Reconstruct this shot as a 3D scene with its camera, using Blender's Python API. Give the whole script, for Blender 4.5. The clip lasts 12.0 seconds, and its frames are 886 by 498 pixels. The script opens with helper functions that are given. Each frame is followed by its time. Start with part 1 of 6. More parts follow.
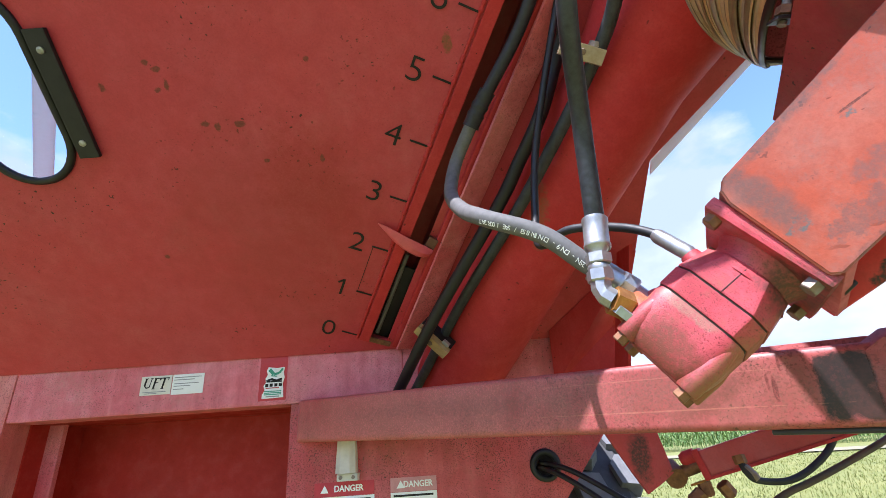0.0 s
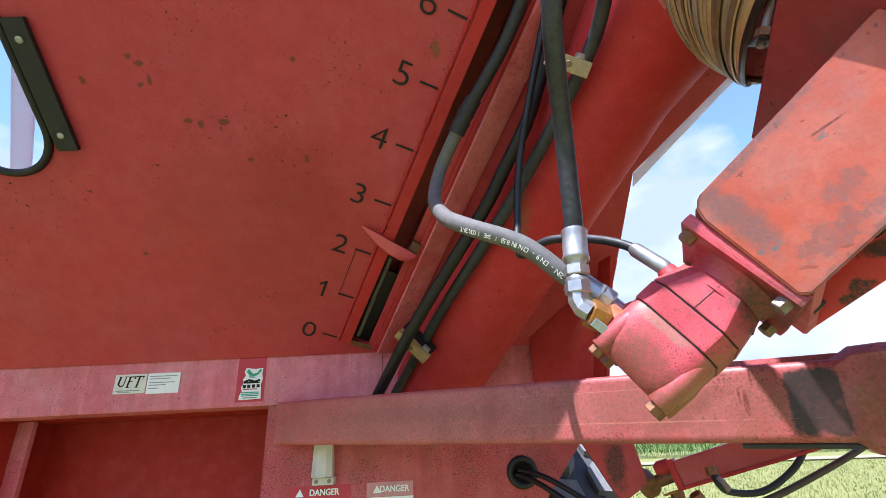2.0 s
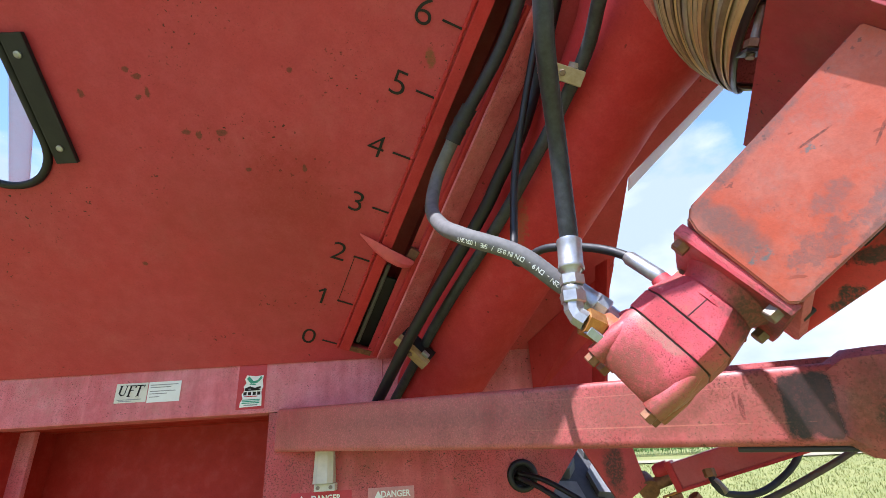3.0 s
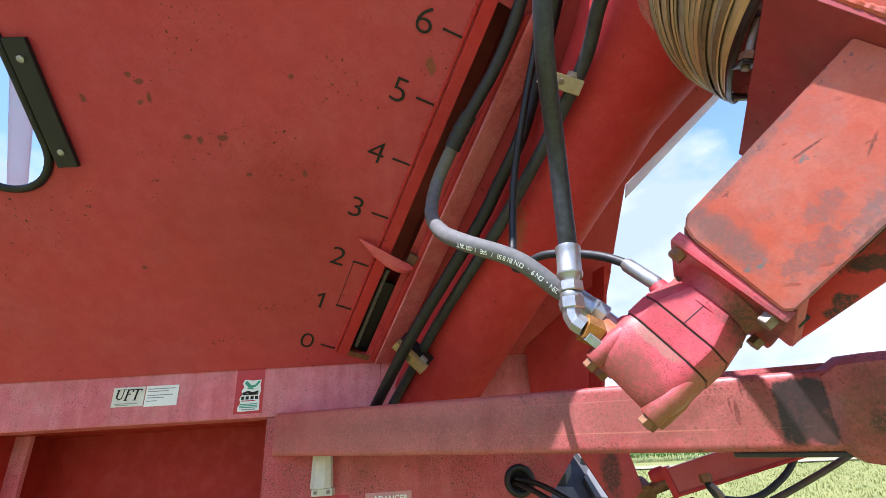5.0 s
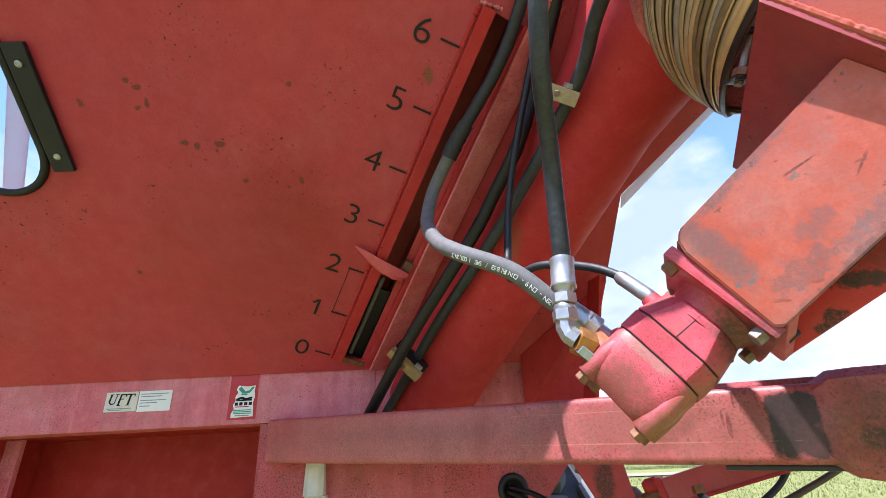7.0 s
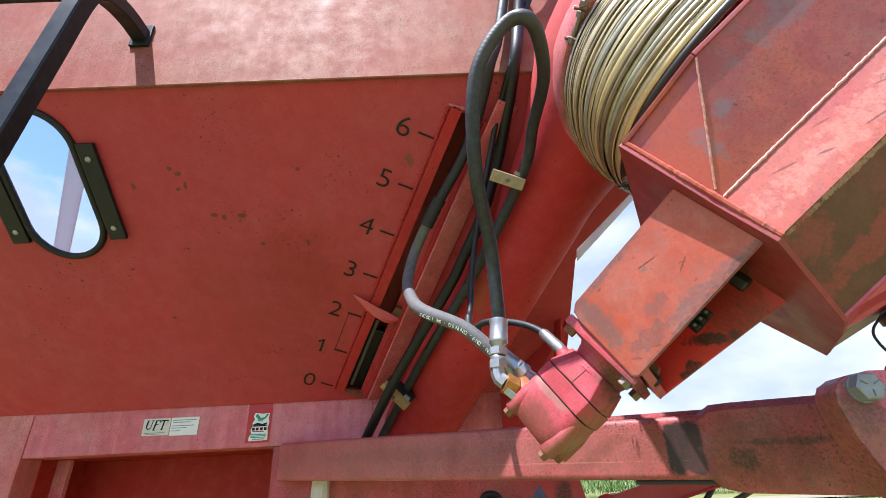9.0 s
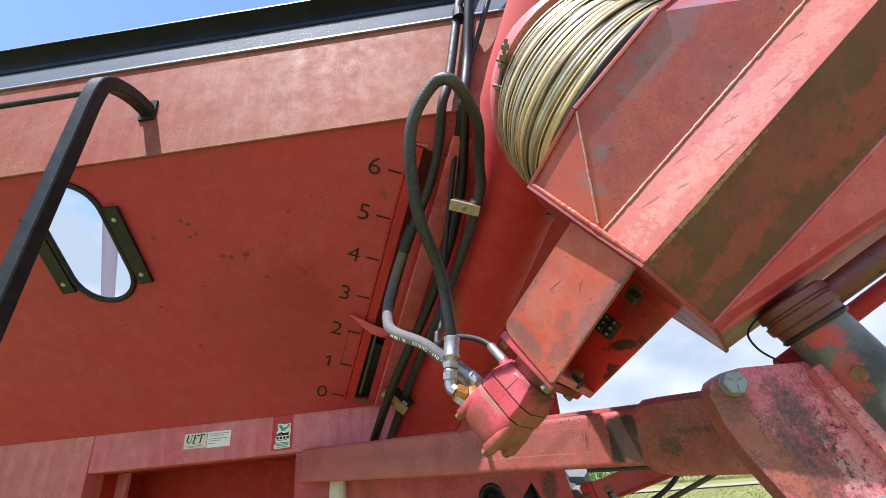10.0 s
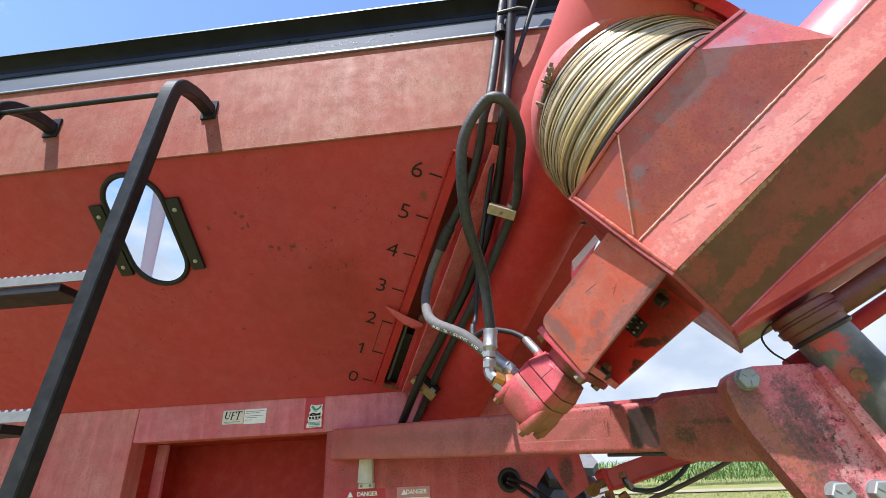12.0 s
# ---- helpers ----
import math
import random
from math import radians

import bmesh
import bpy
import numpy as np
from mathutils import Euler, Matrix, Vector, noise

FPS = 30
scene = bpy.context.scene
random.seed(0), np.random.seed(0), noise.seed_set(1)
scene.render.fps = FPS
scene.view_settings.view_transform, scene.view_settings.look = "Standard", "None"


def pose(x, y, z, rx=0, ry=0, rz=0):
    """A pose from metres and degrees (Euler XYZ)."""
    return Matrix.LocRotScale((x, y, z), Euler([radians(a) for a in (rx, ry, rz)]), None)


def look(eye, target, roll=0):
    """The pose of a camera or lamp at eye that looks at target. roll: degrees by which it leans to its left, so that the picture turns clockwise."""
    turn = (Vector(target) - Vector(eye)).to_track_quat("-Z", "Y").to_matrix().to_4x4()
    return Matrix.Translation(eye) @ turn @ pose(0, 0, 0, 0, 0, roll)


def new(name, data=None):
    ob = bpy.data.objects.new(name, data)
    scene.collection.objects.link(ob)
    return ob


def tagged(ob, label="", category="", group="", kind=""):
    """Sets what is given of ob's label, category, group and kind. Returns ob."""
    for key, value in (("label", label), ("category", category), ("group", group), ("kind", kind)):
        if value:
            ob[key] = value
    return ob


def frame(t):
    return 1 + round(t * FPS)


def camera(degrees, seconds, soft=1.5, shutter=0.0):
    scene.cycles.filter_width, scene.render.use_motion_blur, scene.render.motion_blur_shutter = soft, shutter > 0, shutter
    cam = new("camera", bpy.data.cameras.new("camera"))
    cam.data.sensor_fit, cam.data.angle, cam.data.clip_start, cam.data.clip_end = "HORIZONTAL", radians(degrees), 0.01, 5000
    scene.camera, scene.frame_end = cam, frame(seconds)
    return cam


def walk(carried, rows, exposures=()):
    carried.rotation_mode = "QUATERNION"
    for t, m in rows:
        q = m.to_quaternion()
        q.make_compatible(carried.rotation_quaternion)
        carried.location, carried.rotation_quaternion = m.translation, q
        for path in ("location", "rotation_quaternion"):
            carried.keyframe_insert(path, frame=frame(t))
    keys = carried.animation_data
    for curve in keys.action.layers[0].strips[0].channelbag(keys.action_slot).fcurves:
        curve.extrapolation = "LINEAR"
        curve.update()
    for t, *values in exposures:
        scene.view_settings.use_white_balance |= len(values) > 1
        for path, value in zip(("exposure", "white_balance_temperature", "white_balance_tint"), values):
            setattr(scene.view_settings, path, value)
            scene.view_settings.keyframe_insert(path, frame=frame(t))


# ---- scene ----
cam = camera(86.58, 12.0, soft=0.6, shutter=0.0)
ROWS = [
    (0.0, 0.0000, 0.0000, 1.5000, 112.866, 3.677, 1.477),
    (0.5, -0.0017, 0.0202, 1.4929, 112.879, 3.046, 0.240),
    (1.0, 0.0013, 0.0177, 1.5018, 112.943, 2.941, -0.307),
    (1.5, -0.0006, 0.0080, 1.5021, 112.989, 2.643, -0.563),
    (2.0, 0.0112, -0.0021, 1.5070, 113.002, 2.740, -0.578),
    (2.5, 0.0117, -0.0065, 1.5066, 113.003, 3.027, -0.498),
    (3.0, 0.0138, -0.0164, 1.5165, 113.095, 3.466, -0.448),
    (5.0, 0.0082, -0.0247, 1.5157, 113.621, 3.356, -0.938),
    (5.5, 0.0095, -0.0257, 1.5184, 113.779, 2.814, -1.004),
    (6.0, 0.0084, -0.0262, 1.5180, 113.873, 2.504, -1.073),
    (6.5, 0.0150, -0.0273, 1.5222, 114.077, 2.547, -1.127),
    (6.7, 0.0145, -0.0275, 1.5222, 114.109, 2.661, -1.230),
    (8.3, 0.0050, -0.1640, 1.5289, 115.140, 3.940, -2.250),
    (8.5, 0.0460, -0.2088, 1.5218, 115.961, 3.280, -1.088),
    (9.0, 0.1003, -0.2741, 1.5009, 116.701, 2.659, 0.360),
    (9.5, 0.2184, -0.3502, 1.4801, 116.840, 3.674, 4.731),
    (10.0, 0.2857, -0.4301, 1.4892, 116.592, 4.969, 6.450),
    (10.5, 0.2527, -0.4837, 1.4975, 116.501, 4.984, 7.250),
    (11.0, 0.2008, -0.5323, 1.4942, 116.380, 4.679, 7.021),
    (11.5, 0.1777, -0.5440, 1.4550, 116.221, 2.565, 5.799),
    (12.0, 0.2037, -0.5479, 1.4572, 115.908, 2.636, 6.105),
]
walk(cam, [(t, pose(x, y, z, a, b, c)) for t, x, y, z, a, b, c in ROWS], [(0.0, 2.09, 5900, 16), (6.5, 2.11, 5900, 16), (8.5, 2.03, 5960, 15), (9.5, 1.85, 6180, 14), (12.0, 1.81, 6280, 14)])

# ---- light: one sun and a partly cloudy sky ----
SUN_WAY = Vector((0.280, 0.398, -1.0)).normalized()
sun = new("sun", bpy.data.lights.new("sun", "SUN"))
sun.data.energy, sun.data.angle, sun.data.color = 2.7, radians(0.55), (1.0, 0.96, 0.91)
sun.matrix_world = look((0, 0, 30), Vector((0, 0, 30)) + SUN_WAY)
world = bpy.data.worlds.new("world")
scene.world = world
world.use_nodes = True
wn, wl = world.node_tree.nodes, world.node_tree.links
wn.clear()
sky = wn.new("ShaderNodeTexSky")
sky.sky_type, sky.sun_disc = "NISHITA", False
sky.sun_elevation, sky.sun_rotation = math.asin(-SUN_WAY.z), math.atan2(-SUN_WAY.x, -SUN_WAY.y)
sky.dust_density, sky.ozone_density, sky.air_density = 0.15, 2.2, 0.9
place_in_sky = wn.new("ShaderNodeTexCoord")
stretch = wn.new("ShaderNodeMapping")
stretch.inputs["Scale"].default_value = (1.0, 1.0, 1.9)
stretch.inputs["Location"].default_value = (0.35, 0.1, 0.2)
puffs = wn.new("ShaderNodeTexNoise")
puffs.inputs["Scale"].default_value, puffs.inputs["Detail"].default_value, puffs.inputs["Roughness"].default_value = 2.6, 9.0, 0.56
edge = wn.new("ShaderNodeValToRGB")
edge.color_ramp.elements[0].position, edge.color_ramp.elements[1].position = 0.495, 0.60
tint = wn.new("ShaderNodeMix")
tint.data_type = "RGBA"
body = wn.new("ShaderNodeMix")
body.data_type = "RGBA"
body.inputs["A"].default_value, body.inputs["B"].default_value = (1.15, 1.38, 1.65, 1), (2.05, 2.15, 2.3, 1)
swell = wn.new("ShaderNodeTexNoise")
swell.inputs["Scale"].default_value, swell.inputs["Detail"].default_value = 3.4, 7.0
lit = wn.new("ShaderNodeMapRange")
lit.inputs["From Min"].default_value, lit.inputs["From Max"].default_value = 0.42, 0.66
wl.new(swell.outputs["Fac"], lit.inputs["Value"])
wl.new(lit.outputs["Result"], body.inputs["Factor"])
wl.new(body.outputs["Result"], tint.inputs["B"])
glow = wn.new("ShaderNodeBackground")
glow.inputs["Strength"].default_value = 0.15
sky_out = wn.new("ShaderNodeOutputWorld")
wl.new(place_in_sky.outputs["Generated"], stretch.inputs["Vector"])
wl.new(stretch.outputs["Vector"], puffs.inputs["Vector"])
wl.new(stretch.outputs["Vector"], swell.inputs["Vector"])
heights = wn.new("ShaderNodeSeparateXYZ")
thin_out = wn.new("ShaderNodeMath")
thin_out.operation, thin_out.inputs[1].default_value, thin_out.inputs[2].default_value = "MULTIPLY_ADD", -0.8, 0.41
wl.new(place_in_sky.outputs["Generated"], heights.inputs["Vector"])
wl.new(heights.outputs["Z"], thin_out.inputs[0])
summed = wn.new("ShaderNodeMath")
wl.new(puffs.outputs["Fac"], summed.inputs[0])
wl.new(thin_out.outputs["Value"], summed.inputs[1])
wl.new(summed.outputs["Value"], edge.inputs["Fac"])
wl.new(edge.outputs["Color"], tint.inputs["Factor"])
deep = wn.new("ShaderNodeHueSaturation")
deep.inputs["Hue"].default_value = 0.502
deep.inputs["Saturation"].default_value, deep.inputs["Value"].default_value = 1.02, 0.68
wl.new(sky.outputs["Color"], deep.inputs["Color"])
wl.new(deep.outputs["Color"], tint.inputs["A"])
wl.new(tint.outputs["Result"], glow.inputs["Color"])
wl.new(glow.outputs["Background"], sky_out.inputs["Surface"])


# ---- materials ----
class Nodes:
    """A small writer of node materials."""

    def __init__(self, name):
        self.mat = bpy.data.materials.new(name)
        self.mat.use_nodes = True
        self.tree = self.mat.node_tree
        self.bsdf = self.tree.nodes["Principled BSDF"]
        self.at = self.tree.nodes.new("ShaderNodeTexCoord").outputs["Object"]

    def set(self, **kw):
        for k, v in kw.items():
            self.bsdf.inputs[k.replace("_", " ")].default_value = v
        return self

    def link(self, a, b):
        self.tree.links.new(a, b)

    def noise(self, scale, detail=4.0, rough=0.55, stretch=None):
        n = self.tree.nodes.new("ShaderNodeTexNoise")
        n.inputs["Scale"].default_value, n.inputs["Detail"].default_value, n.inputs["Roughness"].default_value = scale, detail, rough
        src = self.at
        if stretch:
            m = self.tree.nodes.new("ShaderNodeMapping")
            m.inputs["Scale"].default_value = stretch
            self.link(self.at, m.inputs["Vector"])
            src = m.outputs["Vector"]
        self.link(src, n.inputs["Vector"])
        return n.outputs["Fac"]

    def cells(self, scale):
        n = self.tree.nodes.new("ShaderNodeTexVoronoi")
        n.inputs["Scale"].default_value = scale
        self.link(self.at, n.inputs["Vector"])
        return n.outputs["Distance"]

    def ramp(self, fac, lo, hi, a=0.0, b=1.0):
        n = self.tree.nodes.new("ShaderNodeMapRange")
        n.inputs["From Min"].default_value, n.inputs["From Max"].default_value = lo, hi
        n.inputs["To Min"].default_value, n.inputs["To Max"].default_value = a, b
        self.link(fac, n.inputs["Value"])
        return n.outputs["Result"]

    def mul(self, a, b):
        n = self.tree.nodes.new("ShaderNodeMath")
        n.operation = "MULTIPLY"
        self.link(a, n.inputs[0])
        if isinstance(b, float):
            n.inputs[1].default_value = b
        else:
            self.link(b, n.inputs[1])
        return n.outputs["Value"]

    def mix(self, fac, a, b):
        n = self.tree.nodes.new("ShaderNodeMix")
        n.data_type = "RGBA"
        for v, key in ((fac, "Factor"), (a, "A"), (b, "B")):
            if isinstance(v, (tuple, float)):
                n.inputs[key].default_value = (*v, 1) if isinstance(v, tuple) else v
            else:
                self.link(v, n.inputs[key])
        return n.outputs["Result"]

    def bump(self, height, strength, distance=0.002):
        n = self.tree.nodes.new("ShaderNodeBump")
        n.inputs["Strength"].default_value, n.inputs["Distance"].default_value = strength, distance
        self.link(height, n.inputs["Height"])
        self.link(n.outputs["Normal"], self.bsdf.inputs["Normal"])

    def spot(self, at, axes, half, ragged=0.5, scale=30.0, soft=0.25, square=False, grit=0.35):
        """A ragged stain or painted light or shade tone round a place: 1 inside, 0 outside."""
        def vmath(op, a, b=None):
            n = self.tree.nodes.new("ShaderNodeVectorMath")
            n.operation = op
            self.link(a, n.inputs[0])
            if b is not None:
                n.inputs[1].default_value = b
            return n
        rel = vmath("SUBTRACT", self.at, tuple(at)).outputs["Vector"]
        join = self.tree.nodes.new("ShaderNodeCombineXYZ")
        total = None
        for k, (a, h) in enumerate(zip(axes, half)):
            d = vmath("DOT_PRODUCT", rel, tuple(Vector(a).normalized() / h)).outputs["Value"]
            m = self.tree.nodes.new("ShaderNodeMath")
            m.operation, m.inputs[1].default_value = "POWER", 8.0 if square else 2.0
            ab = self.tree.nodes.new("ShaderNodeMath")
            ab.operation = "ABSOLUTE"
            self.link(d, ab.inputs[0])
            self.link(ab.outputs["Value"], m.inputs[0])
            if total is None:
                total = m.outputs["Value"]
            else:
                t = self.tree.nodes.new("ShaderNodeMath")
                t.operation = "ADD"
                self.link(total, t.inputs[0])
                self.link(m.outputs["Value"], t.inputs[1])
                total = t.outputs["Value"]
        w = self.ramp(self.noise(scale, 9.0, 0.74), 0.34, 0.66, -ragged, ragged)
        t = self.tree.nodes.new("ShaderNodeMath")
        t.operation = "ADD"
        self.link(total, t.inputs[0])
        self.link(w, t.inputs[1])
        return self.mul(self.ramp(t.outputs["Value"], 1.0 + soft, 1.0 - soft), self.ramp(self.noise(190.0, 5.0, 0.8), 0.36, 0.54, grit, 1.0))

    def colour(self, c):
        self.link(c, self.bsdf.inputs["Base Color"])

    def rough(self, r):
        self.link(r, self.bsdf.inputs["Roughness"])


def paint(name, base, faded, fade=(0.45, 0.7), fade_scale=3.0, chips=0.0, chip=(0.05, 0.016, 0.012), chip_scale=55.0, dust=0.0, dusty=(0.35, 0.25, 0.17),
          streaks=0.0, rough=0.42, spec=0.5, peel=0.0, cool=True, speck=0.5, scuff=0.0, scuffed=(0.22, 0.21, 0.24), scratch=0.0,
          mottled=1.0, pits=0.0, flecks=0.0, fleck_scale=230.0, fleck_at=0.565, stains_and_tones=()):
    """Weathered machine paint: fading patches, mottling, speckle, scuffs, scratches, chips down to rusty steel, dust."""
    n = Nodes(name)
    if cool:
        base, faded = ((c[0], c[1] * 0.90, c[2] * 1.18) for c in (base, faded))
    else:
        base, faded = ((c[0], c[1], c[2]) for c in (base, faded))
    c = n.mix(n.ramp(n.noise(fade_scale, 6.0, 0.6), *fade), base, faded)
    mottle = n.noise(19.0, 9.0, 0.68)
    c = n.mix(n.ramp(mottle, 0.42, 0.72, 0.0, 0.5 * mottled), c, tuple(v * 0.66 for v in base))
    c = n.mix(n.ramp(mottle, 0.5, 0.28, 0.0, 0.45 * mottled), c, tuple(min(1.0, v * 1.12 + 0.028) for v in faded))
    fine = n.noise(210.0, 4.0, 0.75)
    c = n.mix(n.ramp(fine, 0.42, 0.72, 0.0, 0.35), c, tuple(v * 0.55 for v in base))
    if speck:
        dots = n.mul(n.ramp(n.noise(330.0, 1.0, 0.5), 0.70, 0.74), n.ramp(n.noise(7.0, 6.0, 0.7), 0.44, 0.60))
        c = n.mix(n.mul(dots, speck), c, chip)
    if streaks:
        run = n.noise(10.0, 5.0, 0.65, (3.0, 3.0, 0.25))
        c = n.mix(n.ramp(run, 0.48, 0.70, 0.0, streaks), c, tuple(v * 0.58 for v in base))
        c = n.mix(n.ramp(run, 0.46, 0.26, 0.0, streaks), c, tuple(v * 1.15 + 0.03 for v in faded))
    if dust:
        d = n.mul(n.ramp(n.noise(fade_scale * 2.2, 8.0, 0.7), 0.46, 0.66), n.ramp(n.noise(120.0, 5.0, 0.85), 0.40, 0.60, 0.1, 1.0))
        c = n.mix(n.mul(d, dust), c, dusty)
    if scuff:
        d = n.mul(n.ramp(n.noise(8.0, 9.0, 0.72), 0.54, 0.66), n.ramp(n.noise(70.0, 6.0, 0.8, (1.0, 1.0, 0.3)), 0.40, 0.58))
        c = n.mix(n.mul(d, scuff), c, scuffed)
    if scratch:
        d = n.mul(n.ramp(n.noise(26.0, 2.0, 0.5, (0.5, 2.2, 4.5)), 0.70, 0.725), n.ramp(n.noise(6.0, 2.0), 0.45, 0.6))
        c = n.mix(n.mul(d, scratch), c, tuple(v * 0.3 for v in base))
    if chips:
        where = n.ramp(n.noise(5.0, 3.0, 0.6), 0.5, 0.62)
        spot = n.ramp(n.noise(chip_scale, 2.0, 0.5), 0.74 - 0.1 * chips, 0.77 - 0.1 * chips)
        c = n.mix(n.mul(spot, where), c, chip)
    if peel:
        bare = n.ramp(n.noise(17.0, 10.0, 0.7), 0.70 - 0.12 * peel, 0.74 - 0.12 * peel)
        c = n.mix(bare, c, (0.15, 0.135, 0.14))
    if flecks:
        where = n.ramp(n.noise(4.5, 7.0, 0.68), 0.42, 0.56)
        spot = n.ramp(n.noise(fleck_scale, 2.0, 0.6), fleck_at, fleck_at + 0.035)
        c = n.mix(n.mul(n.mul(spot, where), flecks), c, tuple(v * 0.28 for v in base))
    relief = fine
    if pits:
        relief = n.ramp(n.noise(620.0, 2.0, 0.5), 0.56, 0.63, 1.0, 0.0)
        c = n.mix(n.mul(n.ramp(relief, 0.5, 0.0), pits), c, tuple(v * 0.42 for v in base))
    for colour, strength, at, axes, half, opts in stains_and_tones:
        c = n.mix(n.mul(n.spot(at, axes, half, **opts), strength), c, colour)
    n.colour(c)
    n.rough(n.ramp(mottle, 0.3, 0.75, rough - 0.10, rough + 0.18))
    n.set(Specular_IOR_Level=spec)
    n.bump(relief, 0.3 if pits else 0.2, 0.001)
    return n.mat


def plain(name, base, rough=0.5, metal=0.0, vary=0.25, scale=60.0, bump=0.15, other=None):
    n = Nodes(name)
    f = n.noise(scale, 5.0, 0.65)
    n.colour(n.mix(n.ramp(f, 0.3, 0.75), base, other or tuple(v * (1 - vary) for v in base)))
    n.rough(n.ramp(n.noise(scale * 0.4, 4.0), 0.3, 0.7, rough - 0.06, rough + 0.12))
    n.set(Metallic=metal)
    n.bump(f, bump, 0.001)
    return n.mat


# axes of the drawbar beam and of the folding housing
BD = (Vector((0.817, -0.577, 0)).normalized() - Vector((0, 0, 0.041))).normalized()
BN = Vector((-0.577, -0.817, 0)).normalized()
BU = BD.cross(BN) if BD.cross(BN).z > 0 else BN.cross(BD)
beam_start = Vector((-0.447, 1.41, 1.5955))
HU, HS, HQ = Vector((0.7353, -0.3502, 0.5803)).normalized(), Vector((0.5093, -0.2794, -0.8140)).normalized(), Vector((0.4472, 0.8940, -0.0272)).normalized()
HB = Vector((0.502, 0.293, 1.840))


def H(u, s, q):
    return HB + HU * u + HS * s + HQ * q


def on_beam(u, z):
    return beam_start + BD * u + BU * z


BEAM_AXES, HOUSE_AXES, WORLD_AXES = (BD, BU, BN), (HU, HS, HQ), (Vector((1, 0, 0)), Vector((0, 1, 0)), Vector((0, 0, 1)))
# rusty chips in the sloping panel: place, half width, half height
CHIPS = tuple(((0.11, 0.035, 0.024), 0.85, (x, y, z), WORLD_AXES, (w, h, h), dict(ragged=0.8, scale=110.0, soft=0.35, grit=0.7))
              for x, y, z, w, h in ((-0.714, 0.787, 2.266, 0.007, 0.009), (-0.604, 0.751, 2.293, 0.007, 0.006), (-0.575, 0.790, 2.263, 0.005, 0.012), (-0.597, 0.798, 2.258, 0.007, 0.006), (-0.586, 0.763, 2.284, 0.010, 0.006),
                                    (-0.519, 0.861, 2.210, 0.010, 0.006), (-0.492, 0.868, 2.205, 0.007, 0.009), (-0.440, 0.865, 2.207, 0.012, 0.007), (-0.401, 0.937, 2.153, 0.006, 0.005), (-0.270, 0.940, 2.150, 0.005, 0.009),
                                    (-0.264, 0.763, 2.284, 0.006, 0.006), (-0.723, 1.129, 2.007, 0.006, 0.006)))
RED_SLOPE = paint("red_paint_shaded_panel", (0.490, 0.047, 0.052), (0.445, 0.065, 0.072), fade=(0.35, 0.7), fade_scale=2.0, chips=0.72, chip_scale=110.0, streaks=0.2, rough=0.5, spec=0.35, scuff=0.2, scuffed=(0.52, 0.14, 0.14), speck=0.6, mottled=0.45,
                  stains_and_tones=(((0.16, 0.07, 0.03), 0.85, (0.040, 0.752, 2.293), WORLD_AXES, (0.010, 0.02, 0.022), dict(ragged=0.7, scale=60.0, soft=0.4)),
                          # Wide soft patch paints in brown grime and the shade beside the scale
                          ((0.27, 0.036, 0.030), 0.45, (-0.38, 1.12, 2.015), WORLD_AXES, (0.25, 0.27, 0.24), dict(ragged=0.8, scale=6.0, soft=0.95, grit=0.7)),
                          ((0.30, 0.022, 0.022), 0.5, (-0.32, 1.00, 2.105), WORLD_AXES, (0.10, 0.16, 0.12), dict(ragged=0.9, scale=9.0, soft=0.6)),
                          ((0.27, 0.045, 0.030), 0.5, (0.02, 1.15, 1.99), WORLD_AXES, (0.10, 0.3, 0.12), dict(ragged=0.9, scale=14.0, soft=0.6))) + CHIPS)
RED_PINK = paint("red_paint_faded_pink", (0.60, 0.104, 0.098), (0.68, 0.225, 0.210), fade=(0.34, 0.62), fade_scale=4.0, chips=0.75, chip_scale=190.0, dust=0.3, streaks=0.4, rough=0.42, scuff=0.3, scuffed=(0.62, 0.30, 0.29), speck=0.8, mottled=0.7, flecks=0.45)
RED_CORNER = paint("red_paint_orange_upright", (0.56, 0.115, 0.085), (0.62, 0.225, 0.175), fade=(0.34, 0.62), fade_scale=3.0, chips=0.6, chip_scale=190.0, dust=0.4, dusty=(0.50, 0.24, 0.16), streaks=0.5, rough=0.45, scuff=0.4, scuffed=(0.64, 0.33, 0.27), speck=0.8, mottled=0.7, flecks=0.45)
RED_PLATE = paint("red_paint_speckled_plate", (0.50, 0.062, 0.055), (0.53, 0.115, 0.100), fade=(0.36, 0.66), fade_scale=4.0, chips=1.0, chip_scale=190.0, chip=(0.09, 0.03, 0.022), dust=0.7, dusty=(0.24, 0.075, 0.045), streaks=0.3, rough=0.45, speck=1.0, mottled=0.8, flecks=0.8, fleck_at=0.55)
RED_BAND = paint("red_paint_sunburnt", (0.30, 0.074, 0.050), (0.300, 0.112, 0.076), fade=(0.40, 0.62), fade_scale=1.7, chips=0.5, chip_scale=140.0, dust=0.6, dusty=(0.34, 0.222, 0.160), streaks=0.35, rough=0.6, spec=0.2, cool=False, speck=0.4, scuff=0.4, scuffed=(0.35, 0.215, 0.160), mottled=0.7, flecks=0.4, fleck_scale=300.0)
